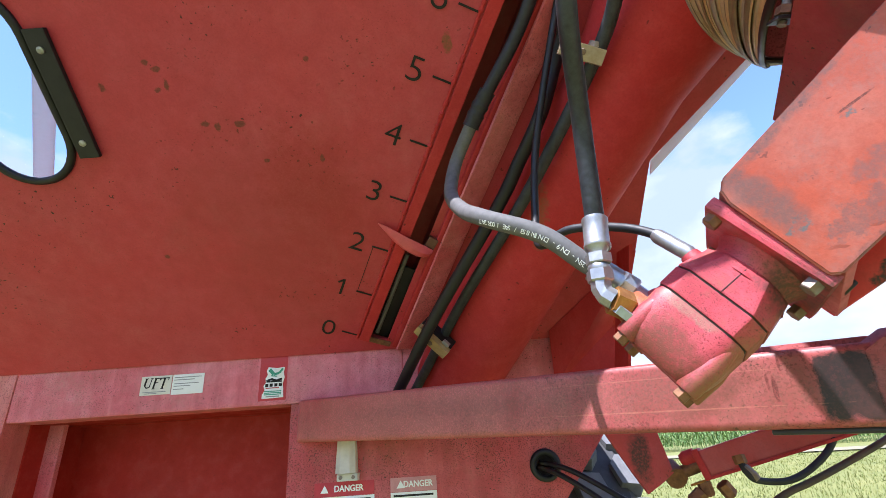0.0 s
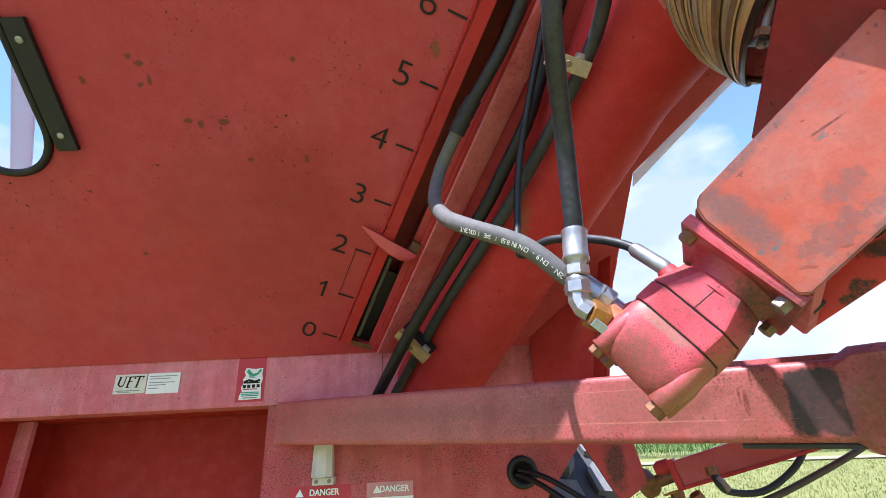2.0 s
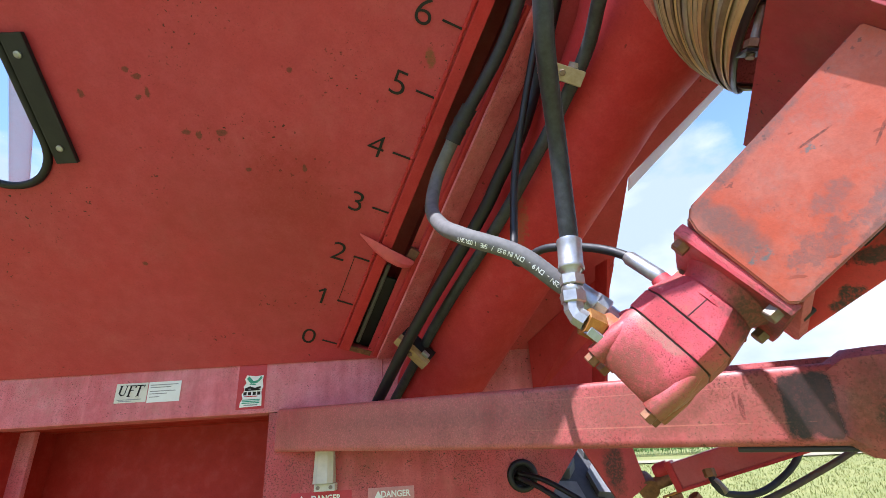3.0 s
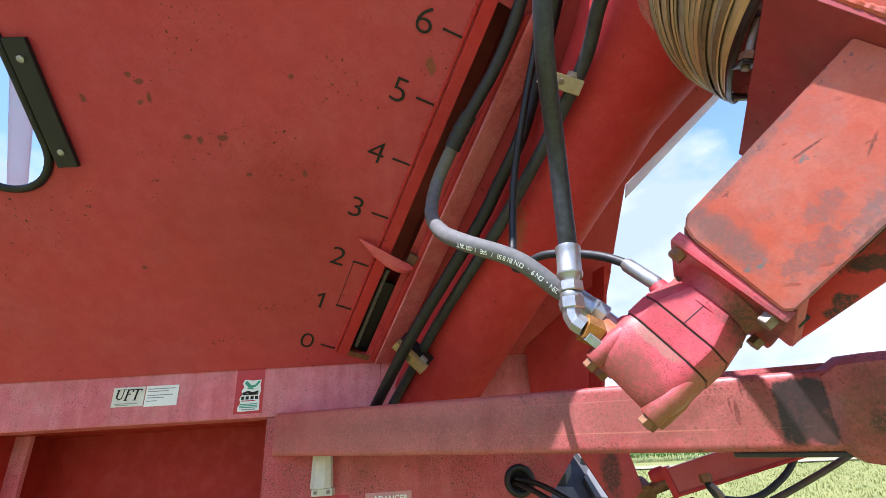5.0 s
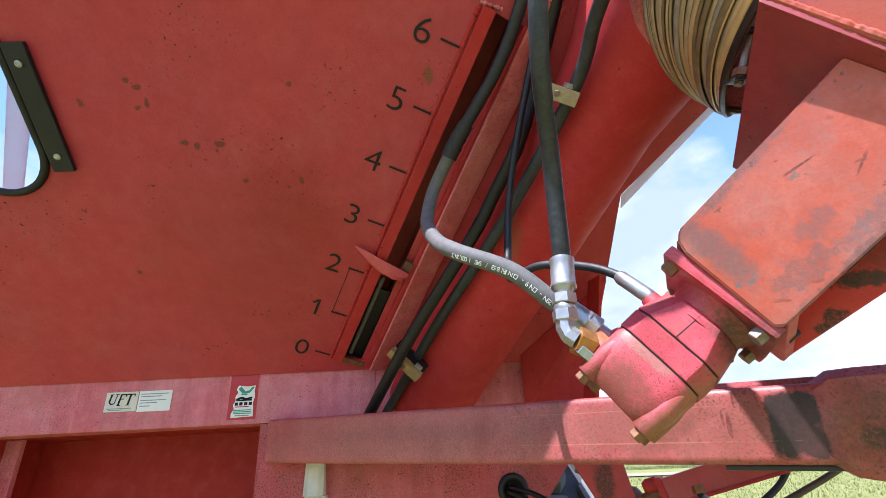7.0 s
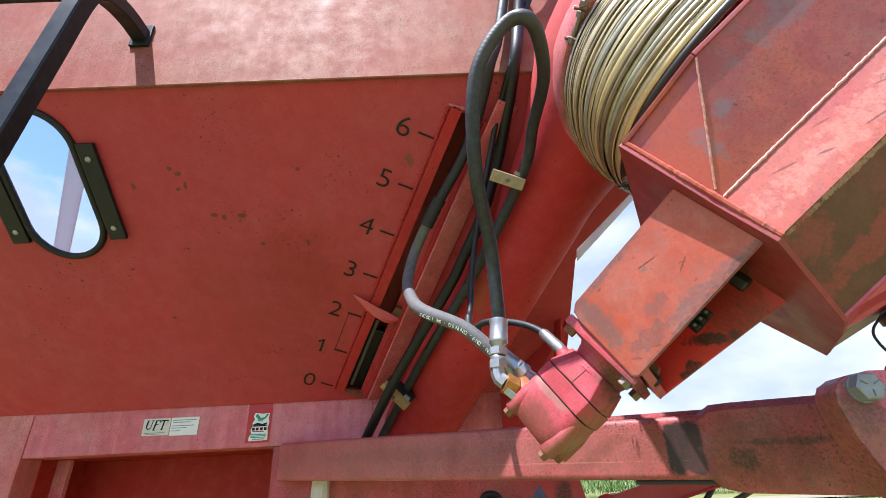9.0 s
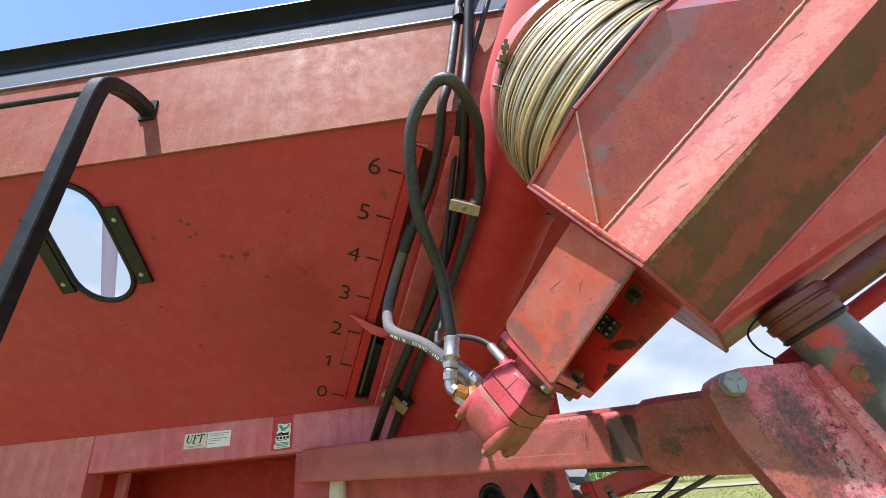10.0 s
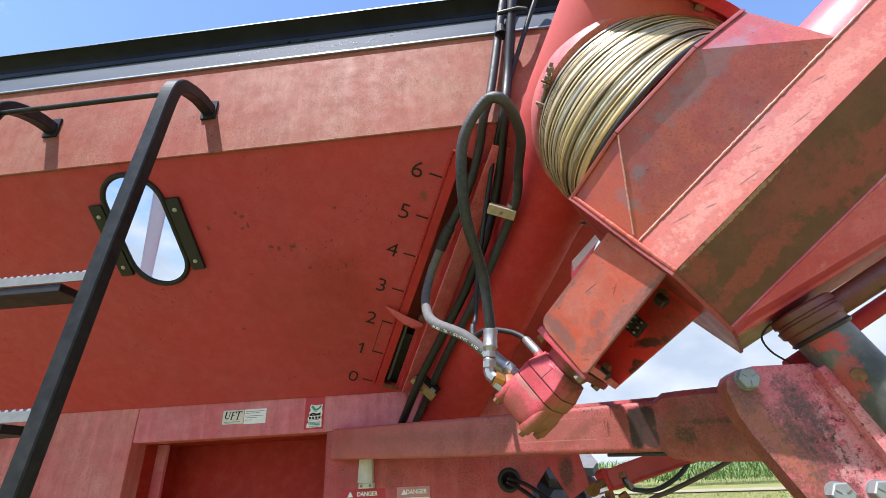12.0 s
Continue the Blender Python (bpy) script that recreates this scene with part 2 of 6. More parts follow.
RED_TUBE = paint("red_paint_tube", (0.47, 0.042, 0.034), (0.45, 0.062, 0.054), fade=(0.4, 0.75), fade_scale=2.5, chips=0.3, chip_scale=80.0, streaks=0.2, rough=0.58, spec=0.12, speck=0.35, mottled=0.5,
                 # Salmon patch puts the upper end's sunlit look into the paint
                 stains_and_tones=(((0.50, 0.135, 0.125), 0.8, (0.318 + 0.426 * 0.70, 0.9 - 0.729 * 0.70, 2.072 + 0.535 * 0.70), (Vector((0.584, -1, 0.734)), Vector((1, 0.584, 0)), Vector((0.584, -1, -2.16))), (0.26, 0.6, 0.6), dict(ragged=0.5, scale=9.0, soft=0.8, grit=0.8)),
                         ((0.03, 0.02, 0.02), 0.85, (0.245, 0.80, 1.98), (Vector((0.584, -1, 0.734)), Vector((1, 0, 0)), Vector((0, 0.734, 1))), (0.06, 0.016, 0.05), dict(ragged=0.9, scale=45.0)),
                         ((0.20, 0.10, 0.05), 0.6, (0.215, 0.90, 1.95), (Vector((0.584, -1, 0.734)), Vector((1, 0, 0)), Vector((0, 0.734, 1))), (0.08, 0.02, 0.05), dict(ragged=0.9, scale=45.0))))
RED_FLARE = paint("red_paint_salmon", (0.53, 0.100, 0.085), (0.56, 0.165, 0.140), fade=(0.38, 0.64), fade_scale=4.0, chips=0.5, chip_scale=90.0, streaks=0.25, rough=0.38, scuff=0.4, scuffed=(0.58, 0.25, 0.22), mottled=0.7)
RED_BEAM = paint("red_paint_grimy_beam", (0.38, 0.060, 0.047), (0.43, 0.118, 0.092), fade=(0.36, 0.60), fade_scale=5.0, chips=1.0, chip_scale=190.0, dust=0.9, dusty=(0.19, 0.085, 0.060), streaks=0.3, rough=0.40, speck=1.0, scuff=0.5, scuffed=(0.26, 0.14, 0.11), mottled=0.9, flecks=0.6, fleck_at=0.56,
                 # Pink of the left part, lightened further where the beam lies in shade
                 stains_and_tones=(((0.58, 0.16, 0.150), 0.65, on_beam(0.34, 0.0), BEAM_AXES, (0.42, 0.12, 0.3), dict(ragged=0.8, scale=12.0, soft=0.8, grit=0.6)),
                         # Brown dust that also tones down the sunlit stretch
                         ((0.20, 0.075, 0.055), 0.6, on_beam(1.05, 0.005), BEAM_AXES, (0.17, 0.05, 0.2), dict(ragged=0.8, scale=16.0, soft=0.7)),
                         ((0.17, 0.070, 0.055), 0.5, on_beam(0.50, 0.004), BEAM_AXES, (0.46, 0.050, 0.2), dict(ragged=2.6, scale=260.0, soft=0.12)),
                         ((0.16, 0.062, 0.050), 0.35, on_beam(0.52, 0.006), BEAM_AXES, (0.24, 0.016, 0.2), dict(ragged=2.0, scale=120.0, soft=0.3)),
                         # Black grease with the straight edge of the housing's shadow painted in
                         ((0.012, 0.010, 0.009), 0.97, on_beam(1.231, -0.002), BEAM_AXES, (0.033, 0.046, 0.2), dict(ragged=0.9, scale=30.0, soft=0.5, square=True, grit=0.9)),
                         ((0.10, 0.03, 0.025), 0.6, on_beam(1.34, -0.01), BEAM_AXES, (0.09, 0.05, 0.2), dict(ragged=0.9, scale=18.0, soft=0.7)),
                         ((0.030, 0.020, 0.018), 0.8, on_beam(1.325, -0.022), BEAM_AXES, (0.022, 0.018, 0.2), dict(ragged=0.9, scale=40.0, soft=0.6)),
                         ((0.030, 0.020, 0.018), 0.7, on_beam(1.40, 0.004), BEAM_AXES, (0.07, 0.006, 0.2), dict(ragged=1.0, scale=60.0, soft=0.6)),
                         ((0.13, 0.04, 0.025), 0.55, on_beam(1.055, -0.012), (BD + BU * 0.55, BU - BD * 0.55, BN), (0.075, 0.014, 0.2), dict(ragged=0.8, scale=22.0, soft=0.8)),
                         ((0.09, 0.015, 0.012), 0.85, on_beam(1.145, 0.000), BEAM_AXES, (0.0035, 0.018, 0.2), dict(ragged=0.6, scale=50.0, soft=0.4)),
                         ((0.09, 0.015, 0.012), 0.75, on_beam(1.137, 0.012), BEAM_AXES, (0.002, 0.013, 0.2), dict(ragged=0.6, scale=50.0, soft=0.4)),
                         ((0.09, 0.015, 0.012), 0.75, on_beam(1.157, 0.038), BEAM_AXES, (0.002, 0.012, 0.2), dict(ragged=0.6, scale=50.0, soft=0.4)),
                         ((0.52, 0.20, 0.14), 0.4, on_beam(0.98, -0.0235), BEAM_AXES, (0.22, 0.0012, 0.2), dict(ragged=0.95, scale=60.0, soft=0.5)),
                         ((0.52, 0.20, 0.14), 0.3, on_beam(0.96, 0.030), BEAM_AXES, (0.20, 0.0010, 0.2), dict(ragged=0.95, scale=60.0, soft=0.5))))
RED_BOX = paint("red_paint_orange_faded", (0.49, 0.086, 0.046), (0.47, 0.135, 0.100), fade=(0.46, 0.62), fade_scale=6.0, chips=1.0, chip_scale=120.0, chip=(0.07, 0.03, 0.03), dust=0.45, dusty=(0.22, 0.15, 0.15), rough=0.40, peel=0.42, cool=False, scuff=0.5, scuffed=(0.24, 0.18, 0.18), scratch=1.0, mottled=0.9,
                stains_and_tones=(((0.17, 0.17, 0.21), 0.8, H(0.10, -0.085, 0.0), HOUSE_AXES, (0.022, 0.014, 0.3), dict(ragged=0.6, scale=40.0, soft=0.5)),
                        ((0.18, 0.18, 0.22), 0.75, H(0.31, -0.115, 0.0), HOUSE_AXES, (0.12, 0.030, 0.3), dict(ragged=0.95, scale=22.0, soft=0.5)),
                        ((0.12, 0.085, 0.085), 0.75, H(-0.230, -0.03, 0.1), HOUSE_AXES, (0.016, 0.055, 0.2), dict(ragged=0.8, scale=30.0, soft=0.7, grit=0.7)),
                        ((0.12, 0.10, 0.11), 0.55, H(-0.125, 0.055, 0.06), HOUSE_AXES, (0.036, 0.010, 0.2), dict(ragged=1.5, scale=90.0, soft=0.4)),
                        ((0.13, 0.10, 0.11), 0.55, H(-0.060, 0.064, 0.04), HOUSE_AXES, (0.035, 0.010, 0.2), dict(ragged=1.2, scale=60.0, soft=0.5)),
                        ((0.13, 0.095, 0.10), 0.55, H(-0.155, 0.020, 0.07), HOUSE_AXES, (0.02, 0.010, 0.2), dict(ragged=1.2, scale=60.0, soft=0.5)),
                        ((0.11, 0.085, 0.09), 0.55, H(-0.195, 0.045, 0.085), HOUSE_AXES, (0.030, 0.016, 0.2), dict(ragged=1.4, scale=75.0, soft=0.4)),
                        ((0.10, 0.07, 0.07), 0.7, H(-0.10, 0.070, 0.05), HOUSE_AXES, (0.14, 0.006, 0.2), dict(ragged=1.0, scale=60.0, soft=0.6)),
                        ((0.12, 0.08, 0.08), 0.7, H(-0.15, -0.074, 0.07), HOUSE_AXES, (0.10, 0.007, 0.2), dict(ragged=1.0, scale=50.0, soft=0.7)),
                        ((0.10, 0.03, 0.025), 0.85, H(-0.115, -0.030, 0.055), (HU + HS * 0.3, HS - HU * 0.3, HQ), (0.016, 0.0014, 0.2), dict(ragged=0.7, scale=80.0, soft=0.4)),
                        ((0.10, 0.03, 0.025), 0.85, H(-0.085, 0.012, 0.045), (HU - HS * 0.4, HS + HU * 0.4, HQ), (0.012, 0.0014, 0.2), dict(ragged=0.7, scale=80.0, soft=0.4)),
                        ((0.50, 0.15, 0.12), 0.7, H(0.4, 0.045, 0.0), HOUSE_AXES, (0.5, 0.045, 0.02), dict(ragged=0.6, scale=12.0, soft=0.6))))
SCRATCHES = tuple(((0.13, 0.035, 0.03), 0.8, H(u, sv, 0.0), (HU + HS * lean, HS - HU * lean, HQ), (long, 0.0016, 0.1), dict(ragged=0.7, scale=70.0, soft=0.5, grit=0.6))
                  for u, sv, lean, long in ((0.09, 0.030, 0.35, 0.016), (0.135, 0.052, 0.5, 0.010), (0.17, 0.020, 0.3, 0.013), (0.21, 0.066, 0.2, 0.020), (0.26, 0.038, 0.45, 0.011), (0.30, 0.018, 0.35, 0.008), (0.345, 0.058, 0.15, 0.018), (0.42, 0.030, 0.4, 0.012)))
# Mauve face, orange corner, salmon strip: sun and shade partly put into colour
RED_SHELL = paint("red_paint_dull_mauve", (0.38, 0.074, 0.082), (0.46, 0.108, 0.075), fade=(0.50, 0.62), fade_scale=4.5, chips=0.85, chip_scale=70.0, chip=(0.07, 0.03, 0.03), dust=0.4, dusty=(0.24, 0.16, 0.16), rough=0.40, peel=0.25, cool=False, scuff=0.6, scuffed=(0.22, 0.19, 0.22), scratch=1.0, mottled=0.9, flecks=0.3,
                  stains_and_tones=(((0.17, 0.17, 0.21), 0.7, H(0.105, -0.080, 0.0), HOUSE_AXES, (0.016, 0.012, 0.3), dict(ragged=0.9, scale=60.0, soft=0.5)),
                          ((0.20, 0.17, 0.20), 0.6, H(0.33, -0.115, 0.0), HOUSE_AXES, (0.13, 0.022, 0.3), dict(ragged=1.2, scale=40.0, soft=0.6)),
                          ((0.47, 0.085, 0.050), 0.85, H(0.02, -0.06, 0.0), (HU + HS * 0.6, HS - HU * 0.6, HQ), (0.05, 0.12, 0.3), dict(ragged=0.6, scale=30.0, soft=0.5)),
                          ((0.47, 0.125, 0.085), 0.6, H(0.5, 0.045, 0.0), HOUSE_AXES, (0.62, 0.050, 0.03), dict(ragged=0.8, scale=24.0, soft=0.5)),
                          ((0.56, 0.28, 0.22), 0.45, H(0.3, 0.050, 0.0), HOUSE_AXES, (0.30, 0.022, 0.02), dict(ragged=1.6, scale=60.0, soft=0.5)),
                          ((0.17, 0.16, 0.20), 0.55, H(0.055, -0.06, -0.03), HOUSE_AXES, (0.012, 0.03, 0.1), dict(ragged=1.2, scale=60.0, soft=0.4))) + SCRATCHES)
RED_MOTOR = paint("red_paint_pitted_casting", (0.47, 0.044, 0.048), (0.50, 0.085, 0.082), fade=(0.42, 0.7), fade_scale=16.0, chips=1.0, chip_scale=240.0, chip=(0.07, 0.012, 0.012), dust=0.75, dusty=(0.26, 0.080, 0.050), rough=0.46, speck=0.9, pits=1.0,
                  # Brown end and dark neck: rust and grime plus painted shade of lower faces
                  stains_and_tones=(((0.17, 0.046, 0.027), 0.92, H(-0.436, 0.0, 0.19), HOUSE_AXES, (0.042, 0.14, 0.14), dict(ragged=0.8, scale=32.0, soft=0.6)),
                          ((0.26, 0.105, 0.05), 0.85, H(-0.400, 0.062, 0.19), HOUSE_AXES, (0.09, 0.018, 0.10), dict(ragged=0.6, scale=35.0, soft=0.5)),
                          ((0.24, 0.16, 0.11), 0.6, H(-0.372, -0.02, 0.13), HOUSE_AXES, (0.007, 0.05, 0.02), dict(ragged=0.8, scale=60.0, soft=0.5)),
                          ((0.38, 0.16, 0.05), 0.9, H(-0.405, -0.068, 0.165), HOUSE_AXES, (0.03, 0.016, 0.03), dict(ragged=0.6, scale=50.0, soft=0.4)),
                          ((0.07, 0.030, 0.022), 0.9, H(-0.275, 0.06, 0.17), HOUSE_AXES, (0.034, 0.055, 0.07), dict(ragged=0.7, scale=40.0, soft=0.5))))
# Brighter red puts sunlight into the back plate, which stands in shade
RED_ARM_BACK = paint("red_paint_sun_lifted_plate", (0.64, 0.035, 0.028), (0.56, 0.05, 0.04), fade_scale=6.0, chips=0.7, chip_scale=60.0, rough=0.32, mottled=0.6, speck=0.6,
                     stains_and_tones=(((0.018, 0.015, 0.016), 0.95, H(-0.115, 0.085, 0.22), (HU + HS * 0.8, HS - HU * 0.8, HQ), (0.040, 0.010, 0.2), dict(ragged=0.9, scale=40.0, soft=0.3, grit=0.8)),
                             ((0.018, 0.015, 0.016), 0.95, H(-0.175, 0.095, 0.22), HOUSE_AXES, (0.020, 0.012, 0.2), dict(ragged=0.9, scale=45.0, soft=0.3)),
                             ((0.12, 0.03, 0.025), 0.7, H(-0.06, 0.09, 0.2), HOUSE_AXES, (0.05, 0.06, 0.2), dict(ragged=0.9, scale=20.0, soft=0.5))))
PLATE_N = Vector((-0.03, -0.9995, 0)).normalized()
PLATE_AXES = (Vector((0.9995, -0.03, 0)).normalized(), Vector((0, 0, 1)), PLATE_N)


def PL(s, z, off=0.0):
    return Vector((0.667, 0.383, 1.590)) + PLATE_AXES[0] * s + Vector((0, 0, z)) + PLATE_N * off


# Base lifted to put in sunlight that the bracket plate doesn't catch
RED_RUST = paint("red_paint_rusting", (0.58, 0.092, 0.100), (0.64, 0.185, 0.175), fade=(0.42, 0.62), fade_scale=7.0, chips=1.2, chip_scale=120.0, chip=(0.04, 0.022, 0.020), dust=0.5, dusty=(0.32, 0.11, 0.065), rough=0.45, peel=0.3, speck=1.0, scuff=0.7, scuffed=(0.20, 0.10, 0.10), flecks=0.7,
                 stains_and_tones=(((0.17, 0.060, 0.036), 0.95, PL(0.008, -0.10), (Vector((0.52, 0.09, -0.85)), Vector((0.84, 0.14, 0.52)), PLATE_N), (0.20, 0.050, 0.3), dict(ragged=1.0, scale=34.0, soft=0.6)),
                         ((0.36, 0.12, 0.05), 0.6, PL(0.004, -0.078), (Vector((0.52, 0.09, -0.85)), Vector((0.84, 0.14, 0.52)), PLATE_N), (0.09, 0.020, 0.3), dict(ragged=1.6, scale=110.0, soft=0.3)),
                         ((0.060, 0.040, 0.040), 0.8, PL(0.080, -0.048), (Vector((0.42, 0.07, -0.9)), Vector((0.9, 0.15, 0.42)), PLATE_N), (0.055, 0.020, 0.3), dict(ragged=1.0, scale=45.0, soft=0.5)),
                         ((0.075, 0.048, 0.042), 0.7, PL(0.088, -0.128), (Vector((0.48, 0.08, -0.87)), Vector((0.87, 0.15, 0.48)), PLATE_N), (0.09, 0.036, 0.3), dict(ragged=1.5, scale=80.0, soft=0.5)),
                         ((0.70, 0.36, 0.34), 0.55, PL(0.165, -0.14), PLATE_AXES, (0.05, 0.13, 0.3), dict(ragged=2.2, scale=60.0, soft=0.4)),
                         ((0.10, 0.045, 0.036), 0.7, PL(-0.012, -0.025), PLATE_AXES, (0.025, 0.03, 0.3), dict(ragged=0.9, scale=50.0, soft=0.6))))
PIPE_PAINT = paint("worn_black_pipe", (0.050, 0.054, 0.058), (0.13, 0.13, 0.125), fade=(0.42, 0.58), fade_scale=9.0, chips=0.6, chip_scale=70.0, rough=0.42, cool=False, speck=0.7, scuff=0.5, scuffed=(0.26, 0.24, 0.22),
                   stains_and_tones=(((0.52, 0.035, 0.035), 0.95, (0.800, 0.33, 1.640), WORLD_AXES, (0.026, 0.05, 0.016), dict(ragged=1.5, scale=70.0, soft=0.3)),
                           ((0.46, 0.06, 0.06), 0.9, (0.812, 0.32, 1.575), WORLD_AXES, (0.016, 0.06, 0.050), dict(ragged=1.0, scale=60.0, soft=0.4))))
RED_BROWN = paint("dark_red_brown_paint", (0.15, 0.034, 0.027), (0.12, 0.042, 0.030), fade=(0.42, 0.58), fade_scale=10.0, chips=1.0, chip_scale=90.0, dust=0.35, dusty=(0.30, 0.11, 0.04), rough=0.42, cool=False, peel=0.3, speck=0.9, scuff=0.5, scuffed=(0.10, 0.07, 0.06))
# Brown grime, darkened further to put the lower facet's shade in
GRIME_SHADE = paint("brown_grime_and_shade_over_red", (0.125, 0.046, 0.030), (0.19, 0.050, 0.040), fade=(0.48, 0.64), fade_scale=7.0, chips=0.6, chip_scale=60.0, dust=0.5, dusty=(0.085, 0.055, 0.032), rough=0.5, cool=False, speck=0.8, scuff=0.5, scuffed=(0.22, 0.08, 0.06), mottled=0.6,
              stains_and_tones=(((0.30, 0.052, 0.046), 0.85, H(0.10, 0.155, 0.08), HOUSE_AXES, (0.10, 0.014, 0.1), dict(ragged=1.7, scale=32.0, soft=0.5)),
                      ((0.30, 0.050, 0.050), 0.85, H(0.42, 0.16, 0.08), HOUSE_AXES, (0.18, 0.024, 0.1), dict(ragged=1.7, scale=30.0, soft=0.5)),
                      ((0.44, 0.26, 0.18), 0.7, H(0.13, 0.091, 0.004), HOUSE_AXES, (0.12, 0.0030, 0.02), dict(ragged=1.2, scale=70.0, soft=0.4)),
                      ((0.24, 0.050, 0.050), 0.8, H(0.26, 0.13, 0.05), HOUSE_AXES, (0.10, 0.030, 0.1), dict(ragged=1.5, scale=26.0, soft=0.6)),
                      ((0.28, 0.050, 0.044), 0.8, H(0.03, 0.11, 0.02), HOUSE_AXES, (0.03, 0.024, 0.05), dict(ragged=1.7, scale=40.0, soft=0.5))))
RED_ENDPLATE = paint("dull_red_end_plate", (0.34, 0.046, 0.042), (0.27, 0.055, 0.044), fade=(0.42, 0.6), fade_scale=8.0, chips=0.8, chip_scale=110.0, dust=0.5, dusty=(0.24, 0.09, 0.05), rough=0.45, speck=0.8, scuff=0.4, scuffed=(0.16, 0.07, 0.06))
# Trough paint darkened to put the slot's inner shade into the colour
RED_TROUGH = paint("shade_dark_red_trough", (0.30, 0.030, 0.028), (0.17, 0.024, 0.022), fade_scale=5.0, rough=0.6, mottled=0.8)
# Worn red, its lighter magenta putting in light bounced from the ground
RED_MAGENTA = paint("worn_red_paint_with_bounce", (0.54, 0.075, 0.085), (0.60, 0.145, 0.150), fade=(0.36, 0.62), fade_scale=5.0, chips=0.6, chip_scale=90.0, rough=0.42, scuff=0.6, scuffed=(0.62, 0.40, 0.40), mottled=0.7)
RED_FRESH = paint("red_paint_unfaded", (0.50, 0.030, 0.028), (0.46, 0.040, 0.038), fade_scale=20.0, rough=0.35, mottled=0.4)
BRASS_BAR = plain("dull_brass_bar", (0.44, 0.31, 0.15), 0.45, 0.3, 0.35, 60.0, 0.15, (0.30, 0.20, 0.10))
RED_STRAP = paint("red_paint_oily_strap", (0.46, 0.05, 0.042), (0.42, 0.08, 0.07), fade_scale=6.0, chips=0.6, rough=0.4, mottled=0.7,
                  stains_and_tones=(((0.035, 0.022, 0.018), 0.92, (0.428, 1.21, 1.455), (Vector((1, 0, 0)), Vector((0, 1, 0)), Vector((-0.3, 0, 1))), (0.022, 0.2, 0.055), dict(ragged=0.8, scale=30.0, soft=0.6)),))
TAN_RED = paint("tan_worn_paint", (0.40, 0.22, 0.13), (0.46, 0.32, 0.22), fade=(0.4, 0.6), fade_scale=9.0, chips=0.6, chip_scale=80.0, rough=0.5, cool=False, scuff=0.5, scuffed=(0.36, 0.08, 0.06))
# Darker red for recess and hopper inside, shade put into the colour
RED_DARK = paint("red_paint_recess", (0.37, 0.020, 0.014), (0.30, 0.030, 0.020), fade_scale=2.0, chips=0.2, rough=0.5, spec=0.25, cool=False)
# Blue-grey base paints in the sky's reflection on the dark ledge
n = Nodes("ledge_paint_with_sky_tint")
n.colour(n.mix(n.ramp(n.noise(5.0, 6.0, 0.6, (0.5, 1.0, 3.0)), 0.3, 0.7), (0.110, 0.130, 0.165), (0.078, 0.093, 0.122)))
n.set(Roughness=0.65, Specular_IOR_Level=0.12)
LEDGE_GREY = n.mat
n = Nodes("matt_black_tarp_lip")
n.colour(n.mix(n.ramp(n.noise(14.0, 5.0), 0.3, 0.7), (0.004, 0.004, 0.006), (0.010, 0.011, 0.015)))
n.set(Roughness=0.5, Specular_IOR_Level=0.15)
LEDGE_BLACK = n.mat
LEDGE_NAVY = plain("dark_navy_gloss_strip", (0.016, 0.021, 0.040), 0.30, 0.0, 0.4, 8.0, 0.05, (0.026, 0.034, 0.060))
n = Nodes("black_ladder_paint")
n.colour(n.mix(n.ramp(n.noise(38.0, 6.0, 0.7), 0.35, 0.7), (0.012, 0.013, 0.015), (0.030, 0.032, 0.035)))
n.rough(n.ramp(n.noise(20.0, 4.0), 0.3, 0.7, 0.34, 0.52))
n.set(Specular_IOR_Level=0.22)
BLACK_LADDER = n.mat
RUNG_GREY = plain("weathered_grey_rung_face", (0.20, 0.21, 0.215), 0.5, 0.0, 0.35, 50.0, 0.15, (0.13, 0.14, 0.15))
RUBBER = plain("black_rubber_hose", (0.010, 0.011, 0.016), 0.55, 0.0, 0.35, 90.0, 0.3, (0.024, 0.025, 0.030))
RUBBER_GREY = plain("dusty_grey_rubber_hose", (0.14, 0.137, 0.138), 0.7, 0.0, 0.3, 70.0, 0.3, (0.085, 0.085, 0.088))
n = Nodes("ribbed_rubber_hose")
wave = n.tree.nodes.new("ShaderNodeTexWave")
wave.bands_direction = "DIAGONAL"
wave.inputs["Scale"].default_value, wave.inputs["Distortion"].default_value, wave.inputs["Detail"].default_value = 75.0, 1.2, 1.0
n.link(n.at, wave.inputs["Vector"])
worn = n.mix(n.ramp(n.noise(60.0, 6.0, 0.7), 0.35, 0.7), (0.012, 0.014, 0.019), (0.036, 0.040, 0.049))
n.colour(n.mix(n.mul(n.spot((0.24, 0.31, 2.22), WORLD_AXES, (0.2, 0.12, 0.10), 0.6, 25.0, 0.7), 0.35), worn, (0.10, 0.088, 0.085)))
n.set(Roughness=0.55)
n.bump(wave.outputs["Fac"], 0.2, 0.001)
RUBBER_RIB = n.mat
RUBBER_BROWN = plain("rust_stained_hose", (0.045, 0.036, 0.030), 0.65, 0.0, 0.3, 40.0, 0.3, (0.11, 0.075, 0.055))
RUBBER_BLACK = plain("jet_black_rubber", (0.006, 0.006, 0.010), 0.5, 0.0, 0.3, 80.0, 0.2)
TYRE = plain("weathered_tyre_rubber", (0.11, 0.115, 0.125), 0.7, 0.0, 0.3, 30.0, 0.3, (0.16, 0.165, 0.175))
